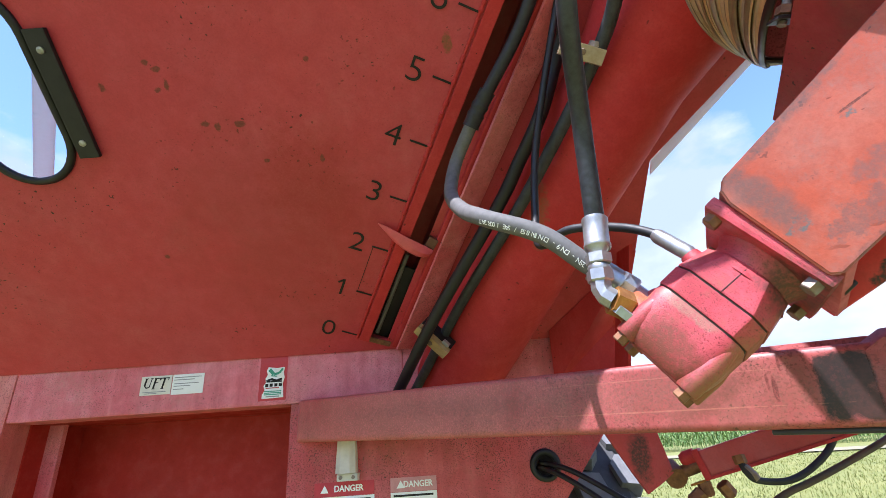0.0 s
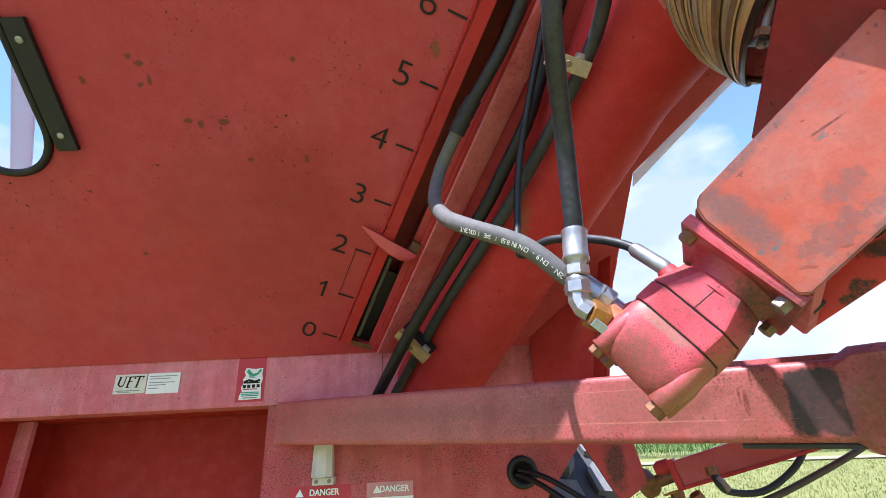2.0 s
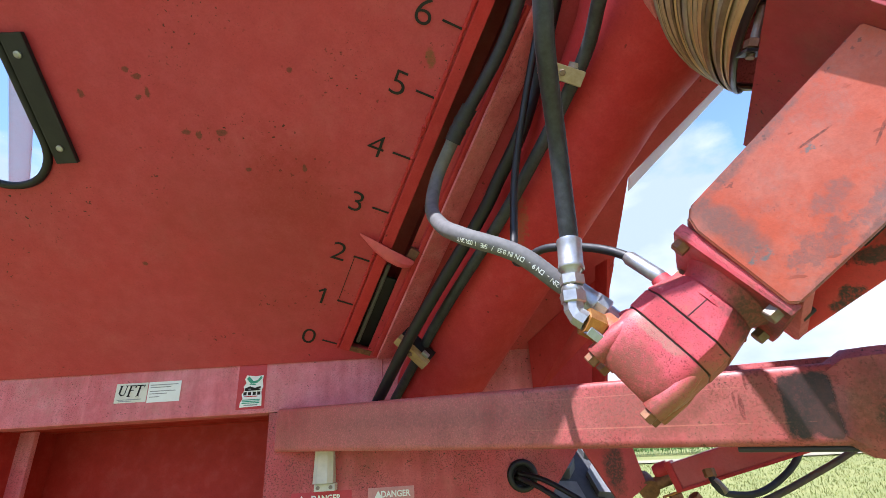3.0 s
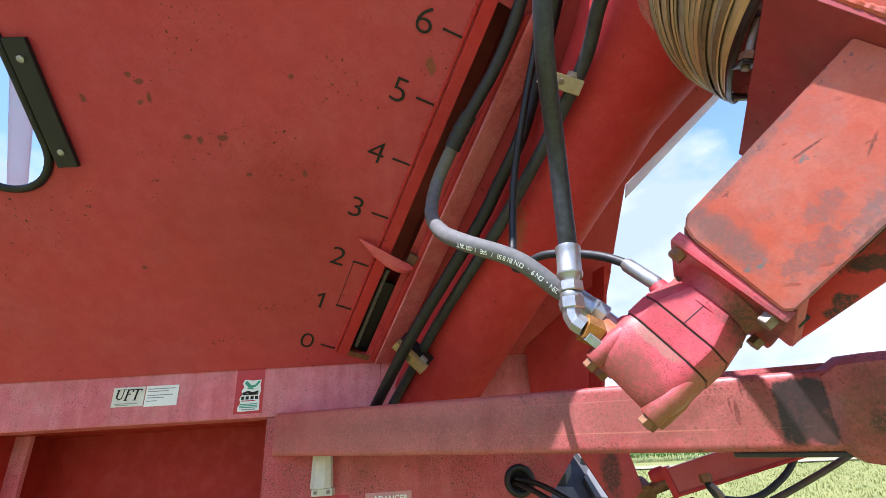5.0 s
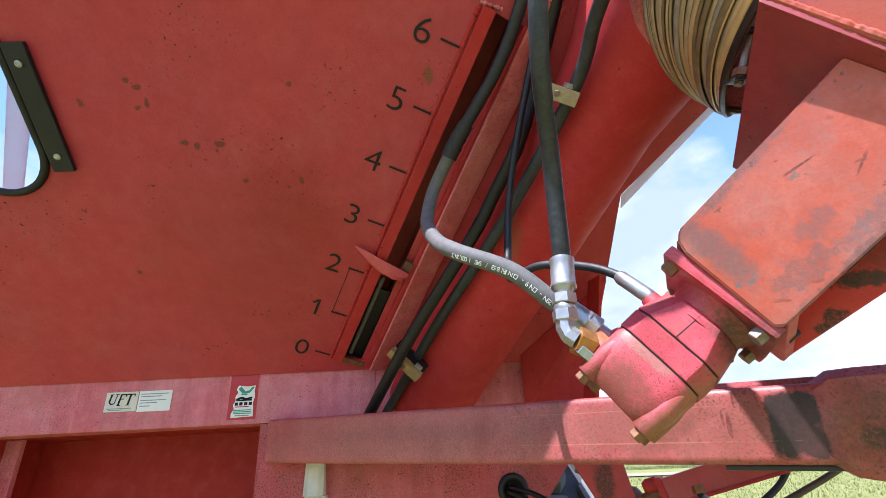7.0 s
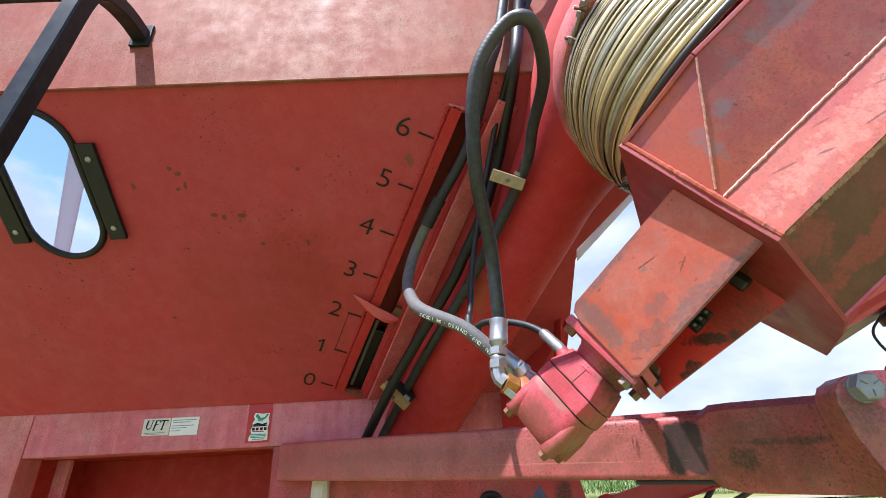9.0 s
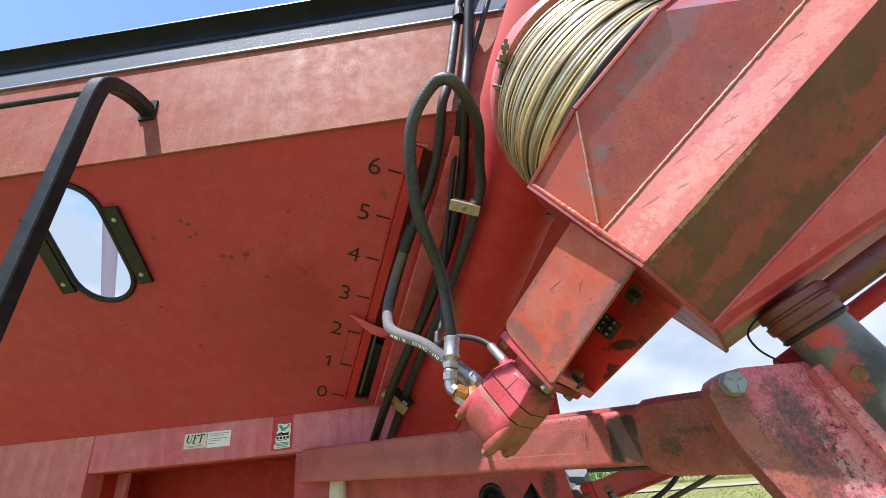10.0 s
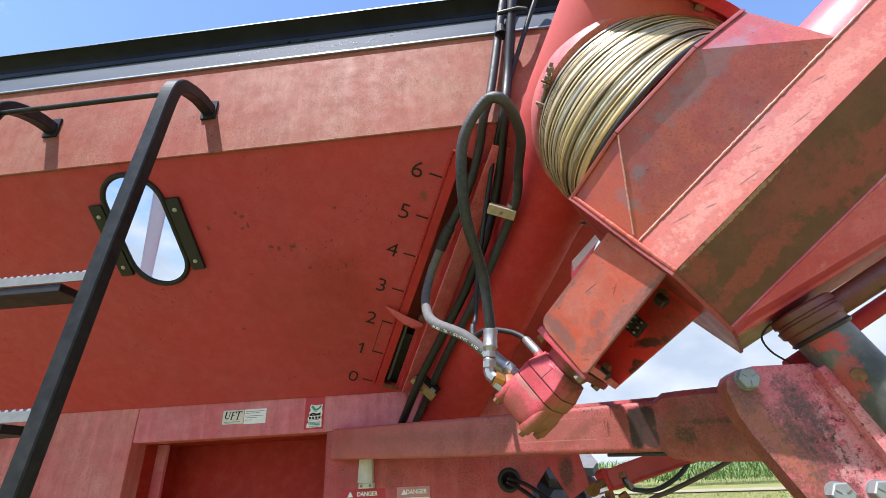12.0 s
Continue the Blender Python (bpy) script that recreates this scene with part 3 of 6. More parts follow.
TYRE_DARK = plain("dark_tyre_rubber", (0.035, 0.037, 0.042), 0.75, 0.0, 0.3, 30.0, 0.3, (0.06, 0.062, 0.068))
ZINC = plain("bright_zinc_plating", (0.42, 0.43, 0.44), 0.38, 0.8, 0.25, 120.0, 0.1)
ZINC_BLUE = plain("blue_zinc_plating", (0.42, 0.48, 0.54), 0.38, 0.75, 0.25, 120.0, 0.1)
BRASS = plain("rusty_yellow_zinc", (0.50, 0.24, 0.07), 0.45, 0.65, 0.5, 80.0, 0.2, (0.30, 0.12, 0.03))
CREAM = plain("yellow_zinc_clamp", (0.42, 0.36, 0.27), 0.42, 0.3, 0.35, 60.0, 0.15, (0.27, 0.20, 0.12))
BOLT = plain("dull_grey_bolt", (0.25, 0.235, 0.215), 0.5, 0.6, 0.4, 90.0, 0.2, (0.20, 0.12, 0.08))
BOLT_GREY = plain("galvanised_bolt_head", (0.31, 0.335, 0.335), 0.5, 0.5, 0.25, 70.0, 0.15)
BOLT_RUST = plain("rusty_bolt", (0.30, 0.14, 0.07), 0.6, 0.5, 0.5, 80.0, 0.3, (0.12, 0.06, 0.04))
GOLD = plain("tarnished_brass_band", (0.62, 0.52, 0.34), 0.42, 0.4, 0.45, 34.0, 0.2, (0.42, 0.34, 0.21))
GOLD_DARK = plain("dark_bronze_band", (0.30, 0.235, 0.14), 0.45, 0.35, 0.5, 34.0, 0.25, (0.15, 0.11, 0.065))
GOLD_BRIGHT = plain("yellow_brass_band", (0.72, 0.57, 0.31), 0.36, 0.4, 0.3, 30.0, 0.2, (0.54, 0.40, 0.19))
STEEL_BAND = plain("grey_steel_band", (0.47, 0.44, 0.36), 0.42, 0.4, 0.4, 30.0, 0.2, (0.25, 0.24, 0.21))
WHITE_LABEL = plain("white_vinyl_label", (0.84, 0.87, 0.88), 0.4, 0.0, 0.1, 30.0, 0.05)
PALE_LABEL = plain("yellowed_vinyl_label", (0.74, 0.73, 0.66), 0.45, 0.0, 0.2, 30.0, 0.05)
GREEN_LABEL = plain("green_vinyl_print", (0.05, 0.36, 0.24), 0.4)
RED_LABEL = plain("red_vinyl_print", (0.52, 0.03, 0.05), 0.4)
PINK_LABEL = plain("bleached_red_print", (0.62, 0.28, 0.30), 0.45)
INK = plain("black_decal_ink", (0.008, 0.006, 0.007), 0.7)
INK_GREY = plain("grey_print", (0.30, 0.31, 0.33), 0.5)
WHITE_PLASTIC = plain("aged_white_plastic", (0.62, 0.60, 0.54), 0.4, 0.0, 0.2, 40.0, 0.1)
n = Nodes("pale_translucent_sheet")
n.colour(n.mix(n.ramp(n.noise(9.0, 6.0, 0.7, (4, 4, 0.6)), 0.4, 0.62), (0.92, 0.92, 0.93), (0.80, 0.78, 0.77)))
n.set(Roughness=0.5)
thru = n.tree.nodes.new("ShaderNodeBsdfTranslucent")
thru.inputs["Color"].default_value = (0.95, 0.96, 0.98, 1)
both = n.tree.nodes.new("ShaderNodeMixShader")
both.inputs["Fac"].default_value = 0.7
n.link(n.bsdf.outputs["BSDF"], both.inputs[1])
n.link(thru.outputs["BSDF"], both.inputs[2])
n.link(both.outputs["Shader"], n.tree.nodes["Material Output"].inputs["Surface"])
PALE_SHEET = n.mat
n = Nodes("grey_translucent_strap")
n.colour(n.mix(n.ramp(n.noise(60.0, 5.0, 0.7), 0.4, 0.62), (0.50, 0.54, 0.60), (0.40, 0.43, 0.48)))
thru = n.tree.nodes.new("ShaderNodeBsdfTranslucent")
thru.inputs["Color"].default_value = (0.42, 0.52, 0.56, 1)
both = n.tree.nodes.new("ShaderNodeMixShader")
both.inputs["Fac"].default_value = 0.6
n.link(n.bsdf.outputs["BSDF"], both.inputs[1])
n.link(thru.outputs["BSDF"], both.inputs[2])
n.link(both.outputs["Shader"], n.tree.nodes["Material Output"].inputs["Surface"])
GREY_STRAP = n.mat
POINTER_PINK = plain("pink_red_pointer_paint", (0.62, 0.085, 0.11), 0.35, 0.0, 0.25, 40.0)
WELD_PINK = plain("painted_weld_bead", (0.60, 0.34, 0.28), 0.55, 0.0, 0.4, 230.0, 0.5, (0.42, 0.13, 0.10))
GREASE = plain("black_grease", (0.022, 0.018, 0.018), 0.4, 0.0, 0.4, 50.0, 0.3)
SOIL = plain("dry_track_soil", (0.30, 0.265, 0.17), 0.9, 0.0, 0.3, 2.0)

n = Nodes("clear_acrylic")
n.set(Base_Color=(0.95, 0.97, 0.97, 1), Roughness=0.02, IOR=1.05, Transmission_Weight=1.0)
ACRYLIC = n.mat

n = Nodes("meadow_ground")
n.colour(n.mix(n.ramp(n.noise(0.7, 8.0, 0.65), 0.35, 0.65), (0.150, 0.172, 0.045), (0.23, 0.225, 0.070)))
n.set(Roughness=0.95)
n.bump(n.noise(30.0, 6.0), 0.6, 0.03)
GROUND = n.mat


def leafy(name, a, b, scale=2.0):
    n = Nodes(name)
    g = n.tree.nodes.new("ShaderNodeNewGeometry")
    n.colour(n.mix(n.ramp(g.outputs["Random Per Island"], 0.0, 1.0), a, b))
    n.set(Roughness=0.6)
    return n.mat


GRASS = leafy("grass_blades", (0.12, 0.155, 0.028), (0.22, 0.22, 0.058))
CORN = leafy("maize_leaves", (0.06, 0.14, 0.03), (0.20, 0.31, 0.09))


# ---- mesh helpers ----
def thing(name, label, category, at=(0, 0, 0), group="", kind=""):
    ob = new(name)
    ob.location = at
    return tagged(ob, label, category, group, kind)


def part(name, bm, material, parent=None, label="", smooth=False):
    me = bpy.data.meshes.new(name)
    bmesh.ops.recalc_face_normals(bm, faces=bm.faces)
    if smooth:
        for f in bm.faces:
            f.smooth = True
        for e in bm.edges:
            if len(e.link_faces) == 2 and e.calc_face_angle(0.0) > 0.7:
                e.smooth = False
    bm.to_mesh(me)
    bm.free()
    me.materials.append(material)
    ob = new(name, me)
    if parent:
        ob.parent = parent
        ob.matrix_parent_inverse = Matrix.Translation(parent.location).inverted() if parent.type == "EMPTY" else Matrix()
    if label:
        ob["label"] = label
    return ob


def V3(p):
    return Vector(p)


def basis(d):
    d = V3(d).normalized()
    a = d.cross(Vector((0, 0, 1)) if abs(d.z) < 0.9 else Vector((1, 0, 0))).normalized()
    return a, d.cross(a).normalized(), d


def loft(bm, rings, close=True, caps=True):
    """Quads between rings of equal length."""
    vs = [[bm.verts.new(p) for p in r] for r in rings]
    k = len(vs[0])
    for a, b in zip(vs, vs[1:]):
        for i in range(k if close else k - 1):
            bm.faces.new((a[i], a[(i + 1) % k], b[(i + 1) % k], b[i]))
    if caps and close:
        bm.faces.new(vs[0][::-1])
        bm.faces.new(vs[-1])
    return vs


def block(c, axes, dims, bevel=0.0, bm=None, seg=2):
    """A box round c with three axes and full sizes, edges rounded."""
    own = bmesh.new()
    a, b, d = (V3(x) for x in axes)
    c = V3(c)
    pts = [c + a * (dims[0] / 2 * i) + b * (dims[1] / 2 * j) for i, j in ((-1, -1), (1, -1), (1, 1), (-1, 1))]
    loft(own, [[p + d * (dims[2] / 2 * k) for p in pts] for k in (-1, 1)])
    if bevel:
        bmesh.ops.bevel(own, geom=own.edges[:], offset=bevel, segments=seg, affect="EDGES", profile=0.7)
    return merge(bm, own)


def merge(bm, own):
    if bm is None:
        return own
    me = bpy.data.meshes.new("tmp")
    own.to_mesh(me)
    own.free()
    bm.from_mesh(me)
    bpy.data.meshes.remove(me)
    return bm


def wedge(ring0, ring1, bevel=0.0, bm=None):
    own = bmesh.new()
    loft(own, [[V3(p) for p in ring0], [V3(p) for p in ring1]])
    if bevel:
        bmesh.ops.bevel(own, geom=own.edges[:], offset=bevel, segments=2, affect="EDGES", profile=0.7)
    return merge(bm, own)


def turned(p0, p1, profile, seg=24, bm=None, caps=True):
    """A turned solid from p0 to p1; profile: (share of the length, radius)."""
    p0, p1 = V3(p0), V3(p1)
    a, b, d = basis(p1 - p0)
    own = bmesh.new()
    loft(own, [[p0.lerp(p1, h) + (a * math.cos(2 * math.pi * i / seg) + b * math.sin(2 * math.pi * i / seg)) * r for i in range(seg)] for h, r in profile], caps=caps)
    return merge(bm, own)


def rod(p0, p1, r, seg=20, bm=None):
    return turned(p0, p1, ((0, r), (1, r)), seg, bm)


def hexagon(p, d, af, h, bm=None, chamfer=0.12):
    r = af / math.sqrt(3)
    return turned(p, V3(p) + V3(d).normalized() * h, ((0, r), (1 - chamfer, r), (1, r * 0.88)), 6, bm)


def smooth_path(pts, n=10):
    P = [V3(p) for p in pts]
    P = [2 * P[0] - P[1]] + P + [2 * P[-1] - P[-2]]
    out = []
    for i in range(1, len(P) - 2):
        a, b, c, d = P[i - 1:i + 3]
        for k in range(n):
            t = k / n
            out.append(0.5 * (2 * b + (c - a) * t + (2 * a - 5 * b + 4 * c - d) * t * t + (3 * b - a - 3 * c + d) * t ** 3))
    return out + [P[-2]]


def sweep(path, r, seg=16, bm=None, square=None, up=None, wobble=0.0):
    """A tube (or a square bar: square = (width, depth)) along a path."""
    own = bmesh.new()
    rings = []
    d0 = (path[1] - path[0]).normalized()
    a = (V3(up) - d0 * V3(up).dot(d0)).normalized() if up else basis(d0)[0]
    for i, p in enumerate(path):
        d = (path[min(i + 1, len(path) - 1)] - path[max(i - 1, 0)]).normalized()
        a = (a - d * a.dot(d)).normalized()
        b = d.cross(a)
        if square:
            w, h = square[0] / 2, square[1] / 2
            k = min(w, h) * 0.16
            prof = ((w - k, -h), (w, -h + k), (w, h - k), (w - k, h), (-w + k, h), (-w, h - k), (-w, -h + k), (-w + k, -h))
            rings.append([p + a * x + b * y for x, y in prof])
        else:
            rr = r * (1 + wobble * (0.7 * noise.noise(p * 150) + 0.7 * noise.noise(p * 380)))
            rings.append([p + (a * math.cos(2 * math.pi * j / seg) + b * math.sin(2 * math.pi * j / seg)) * rr for j in range(seg)])
    loft(own, rings)
    return merge(bm, own)


def sheet(outline, holes, thick, normal):
    """A flat plate with holes: loops of points in one plane, made solid against the normal."""
    bm = bmesh.new()
    edges = []
    for loop in [outline] + holes:
        vs = [bm.verts.new(p) for p in loop]
        edges += [bm.edges.new((vs[i], vs[(i + 1) % len(vs)])) for i in range(len(vs))]
    bmesh.ops.triangle_fill(bm, edges=edges, use_beauty=True, use_dissolve=False, normal=normal)
    got = bmesh.ops.extrude_face_region(bm, geom=bm.faces[:])
    bmesh.ops.translate(bm, verts=[v for v in got["geom"] if isinstance(v, bmesh.types.BMVert)], vec=V3(normal).normalized() * -thick)
    return bm


def lettering(text, at, right, up, size, material, parent=None, name="lettering", depth=0.0006, align="CENTER", thin=0.0, wide=1.0):
    """Built-in font letters as a mesh, on the plane of right and up."""
    cu = bpy.data.curves.new("text", "FONT")
    cu.body, cu.size, cu.align_x, cu.align_y, cu.extrude = text, size, align, "CENTER", depth
    cu.offset = -thin
    tmp = new("text", cu)
    me = bpy.data.meshes.new_from_object(tmp.evaluated_get(bpy.context.evaluated_depsgraph_get()))
    bpy.data.objects.remove(tmp)
    r, u = V3(right).normalized(), V3(up).normalized()
    u = (u - r * u.dot(r)).normalized()
    m = Matrix((r * wide, u, r.cross(u))).transposed().to_4x4()
    m.translation = at
    me.transform(m)
    me.name = name
    me.materials.clear()
    me.materials.append(material)
    ob = new(name, me)
    if parent:
        ob.parent = parent
        ob.matrix_parent_inverse = Matrix.Translation(parent.location).inverted() if parent.type == "EMPTY" else Matrix()
    return ob


X, Y, Z = Vector((1, 0, 0)), Vector((0, 1, 0)), Vector((0, 0, 1))

# ---- the hopper's sloping front ----
TILTED = radians(37.07)
OUT = Vector((0, -math.sin(TILTED), -math.cos(TILTED)))
UPHILL = Vector((0, -math.cos(TILTED), math.sin(TILTED)))
SCALE_WAY = Vector((0.4137, -0.7271, 0.5479)).normalized()
SCALE_SIDE = SCALE_WAY.cross(OUT)


def on_slope(x, y, off=0.0):
    return Vector((x, y, 1.8242 - (y - 1.3718) * math.tan(TILTED))) + OUT * off


def stadium(r, half, grow=0.0, n=14):
    c = on_slope(-0.934, 0.781)
    out = []
    for k in range(2 * n):
        a = math.pi * (k if k < n else k - 1) / (n - 1)
        side = 1 if k < n else -1
        out.append(c + X * ((r + grow) * math.cos(a)) + UPHILL * ((r + grow) * math.sin(a) + side * (half - r)))
    return out


cart = thing("grain_cart", "weathered red steel grain cart with a sloping hopper front", "grain cart", (-0.9, 2.6, 0))
slot = [on_slope(*p) for p in ((-0.246, 1.388), (-0.182, 1.396), (0.218, 0.672), (0.168, 0.650))]
outline = [on_slope(*p) for p in ((-3.2, 1.425), (0.523, 1.425), (0.523, 1.19), (0.521, 0.99), (0.708, 0.804), (0.94, 0.578), (-3.2, 0.578))]
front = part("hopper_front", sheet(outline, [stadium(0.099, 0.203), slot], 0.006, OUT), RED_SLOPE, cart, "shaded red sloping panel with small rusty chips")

# raised lips, guard strip and trough of the indicator slot
for a, b, w, h, off, nm, lab in (((-0.250, 1.386), (0.170, 0.650), 0.030, 0.014, 0.006, "slot_lip", "red lip with a ragged weld"), ((-0.163, 1.406), (0.246, 0.678), 0.014, 0.030, 0.006, "slot_lip", ""),
                                 # Guard strip's paler pink stands in for light on its tilted face
                                 ((-0.128, 1.41), (0.300, 0.64), 0.064, 0.008, 0.022, "guard_strip", "strip beside the slot, light put into its pink")):
    p, q = on_slope(*a, off), on_slope(*b, off)
    d = (q - p).normalized()
    lean = 0.45 if nm == "guard_strip" else 0.0
    sd, so = d.cross(OUT) * math.cos(lean) - OUT * math.sin(lean), OUT * math.cos(lean) + d.cross(OUT) * math.sin(lean)
    part(nm, block((p + q) / 2, (sd, so, d), (w, h, (q - p).length), 0.003), RED_TUBE if nm == "slot_lip" else RED_PINK, front, lab)
a, b = on_slope(-0.272, 1.384, 0.002), on_slope(0.148, 0.646, 0.002)
part("lip_weld", sweep([a.lerp(b, k / 240) for k in range(241)], 0.0042, 8, wobble=0.9), RED_TUBE, front, "ragged weld beside the lip", True)
a, b = on_slope(0.150, 0.640, 0.004), on_slope(0.196, 0.652, 0.004)
part("top_weld", sweep([a.lerp(b, k / 40) for k in range(41)], 0.004, 8, wobble=0.8), RED_PINK, front, "", True)
p, q = (slot[0] + slot[1]) / 2 - OUT * 0.11, (slot[2] + slot[3]) / 2 - OUT * 0.11
d = (q - p).normalized()
s = d.cross(OUT)
part("slot_trough", block((p + q) / 2 + OUT * 0.010, (s, OUT, d), (0.12, 0.006, (q - p).length + 0.1)), RED_TROUGH, front, "red trough behind the slot, shade put into its colour")
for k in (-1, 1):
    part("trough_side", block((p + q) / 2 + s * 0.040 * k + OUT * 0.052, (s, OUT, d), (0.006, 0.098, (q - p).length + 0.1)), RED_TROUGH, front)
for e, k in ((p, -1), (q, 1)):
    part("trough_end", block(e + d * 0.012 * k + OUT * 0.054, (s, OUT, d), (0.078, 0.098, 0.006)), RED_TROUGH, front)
# Black block added to paint in the dark depth at the slot's foot
part("slot_dark_block", block(p.lerp(q, 0.12) + OUT * 0.075, (s, OUT, d), (0.072, 0.010, (q - p).length * 0.26), 0.003), RUBBER_BLACK, front, "black block painting in the dark foot of the slot")
part("guide_rod", rod(p - s * 0.004 + OUT * 0.094 + d * 0.014, p.lerp(q, 0.30) - s * 0.004 + OUT * 0.094, 0.0060, 12), RUBBER_GREY, front, "dark rubber guide rod in the slot", True)
c = p + OUT * 0.112 - d * 0.004
part("foot_grime", block(c, (s, OUT, d), (0.088, 0.004, 0.018), 0.0015), BOLT_RUST, front, "greenish grime at the foot of the slot")

# the scale from 0 to 6 beside the slot
T0 = Vector((-0.2751, 1.3718, 1.8242))
for k in range(7):
    end = T0 + SCALE_WAY * (0.1524 * k) + OUT * 0.0015
    part("tick_mark", block(end - SCALE_SIDE * 0.016, (SCALE_SIDE, SCALE_WAY, OUT), (0.046, 0.0048, 0.001)), INK, front)
    lettering(str(k), end - SCALE_SIDE * 0.079 - SCALE_WAY * 0.002, SCALE_SIDE, SCALE_WAY, 0.078, INK, front, "numeral", thin=0.0009, wide=1.14)
    if k == 1:
        c = end - SCALE_SIDE * 0.086 + SCALE_WAY * 0.019
        fl = (SCALE_SIDE * 0.75 + SCALE_WAY * 0.66).normalized()
        part("numeral_flag", block(c, (fl, fl.cross(OUT), OUT), (0.020, 0.0055, 0.001)), INK, front)
a, b = T0 + SCALE_WAY * 0.152 + OUT * 0.0012 - SCALE_SIDE * 0.036, T0 + SCALE_WAY * 0.305 + OUT * 0.0012 - SCALE_SIDE * 0.036
part("pencil_line", block((a + b) / 2, (SCALE_SIDE, SCALE_WAY, OUT), (0.0016, 0.150, 0.0006)), INK, front)

# sliding pointer, standing at 2
tip = on_slope(-0.158, 1.082, 0.010)
tail = on_slope(-0.026, 1.148, 0.030)
d = (tail - tip).normalized()
w = d.cross(OUT).normalized()
rings = []
for h, up, dn, curl in ((0.0, 0.001, 0.002, 0.0), (0.14, 0.004, 0.010, 0.002), (0.34, 0.006, 0.022, 0.006), (0.58, 0.006, 0.030, 0.010), (0.80, 0.006, 0.031, 0.011), (0.92, 0.005, 0.025, 0.009), (0.98, 0.004, 0.016, 0.005), (1.0, 0.002, 0.006, 0.002)):
    c = tip.lerp(tail, h) + OUT * (0.008 * math.sin(math.pi * h))
    rings.append([c - w * up, c + w * (dn * 0.35) + OUT * curl, c + w * (dn * 0.8) + OUT * curl * 0.8, c + w * dn, c + w * (dn * 0.8) + OUT * (curl * 0.8 - 0.003), c + w * (dn * 0.35) + OUT * (curl - 0.003), c - w * up - OUT * 0.0025])
bm = bmesh.new()
loft(bm, rings)
pointer = thing("indicator", "pink-red sheet metal pointer standing at 2 on the scale", "pointer", tip)
part("blade", bm, POINTER_PINK, pointer, "", True)
part("carrier", block(tail - w * 0.012 - d * 0.012 - OUT * 0.012, (d, w, OUT), (0.026, 0.040, 0.014), 0.003), RED_BROWN, pointer, "brown sliding carrier in the slot")

# sight window with rubber rim and two black clips
win = thing("sight_window", "oblong clear sight window with black rubber rim in the hopper", "window", on_slope(-0.934, 0.781))
pane = part("pane", sheet([p - OUT * 0.002 for p in stadium(0.099, 0.203, 0.003)], [], 0.003, OUT), ACRYLIC, win)
pane.visible_shadow = False
loop = [p + OUT * 0.004 for p in stadium(0.099, 0.203, 0.004, 20)]
part("rubber_rim", sweep(loop + loop[:2], 0.009, 10), RUBBER_BLACK, win, "", True)
for k in (-1, 1):
    c = on_slope(-0.934 + (0.139 if k > 0 else 0.131) * k, 0.797, 0.010)
    clip = part("clip_bar", block(c, (X, UPHILL, OUT), (0.046, 0.272, 0.012), 0.003), RUBBER_BLACK, win, "black clamping bar")
    for yy in (0.721, 0.877):
        c = on_slope(-0.934 + (0.139 if k > 0 else 0.131) * k, yy, 0.016)
        part("screw", turned(c, c + OUT * 0.005, ((0, 0.0075), (0.6, 0.0075), (1, 0.004)), 12), ZINC, clip)

# upper band, back and sides of the hopper, open above
band = part("hopper_band", block((-1.2, 0.580, 2.600), (X, Y, Z), (4.0, 0.010, 0.372)), RED_BAND, cart, "sunlit red upper wall, dusty and bleached")
part("band_fold", rod((-3.2, 0.578, 2.4155), (0.8, 0.578, 2.4155), 0.0035, 10), RED_BAND, band)
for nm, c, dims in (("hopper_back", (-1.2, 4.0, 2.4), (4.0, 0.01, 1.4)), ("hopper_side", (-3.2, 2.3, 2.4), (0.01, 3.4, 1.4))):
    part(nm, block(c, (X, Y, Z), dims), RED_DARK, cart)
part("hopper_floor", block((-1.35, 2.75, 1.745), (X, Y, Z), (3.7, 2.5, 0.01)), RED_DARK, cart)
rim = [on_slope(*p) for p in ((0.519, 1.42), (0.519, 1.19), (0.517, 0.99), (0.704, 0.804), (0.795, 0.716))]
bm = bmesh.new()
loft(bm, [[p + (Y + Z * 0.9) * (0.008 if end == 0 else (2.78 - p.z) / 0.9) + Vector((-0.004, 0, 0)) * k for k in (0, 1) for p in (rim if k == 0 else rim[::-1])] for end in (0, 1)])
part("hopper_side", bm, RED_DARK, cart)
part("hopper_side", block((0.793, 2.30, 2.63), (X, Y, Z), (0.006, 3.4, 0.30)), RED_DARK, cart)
edge_a, edge_b, edge_c = on_slope(0.521, 0.99), on_slope(0.708, 0.804), on_slope(0.94, 0.578)
strip = [edge_a + X * 0.004 - OUT * 0.004, edge_b + X * 0.004 - OUT * 0.004, edge_c + X * 0.004 - OUT * 0.004, edge_c + Vector((0.008, 0.008, -0.007)), edge_b + Vector((0.012, 0.010, -0.008)), edge_a + Vector((0.007, 0.030, -0.023))]
part("edge_strip", wedge(strip, [p - OUT * 0.004 for p in strip]), PALE_SHEET, cart, "pale translucent strip along the hopper's edge")
# corner brace inside the hopper, seen through the window
part("inner_brace", sweep([Vector((-0.79, 0.612, 2.642)), Vector((-3.18, 3.587, 2.475))], 0, square=(0.012, 0.062), up=Z), GREY_STRAP, cart, "pale grey translucent strap across the hopper's corner")

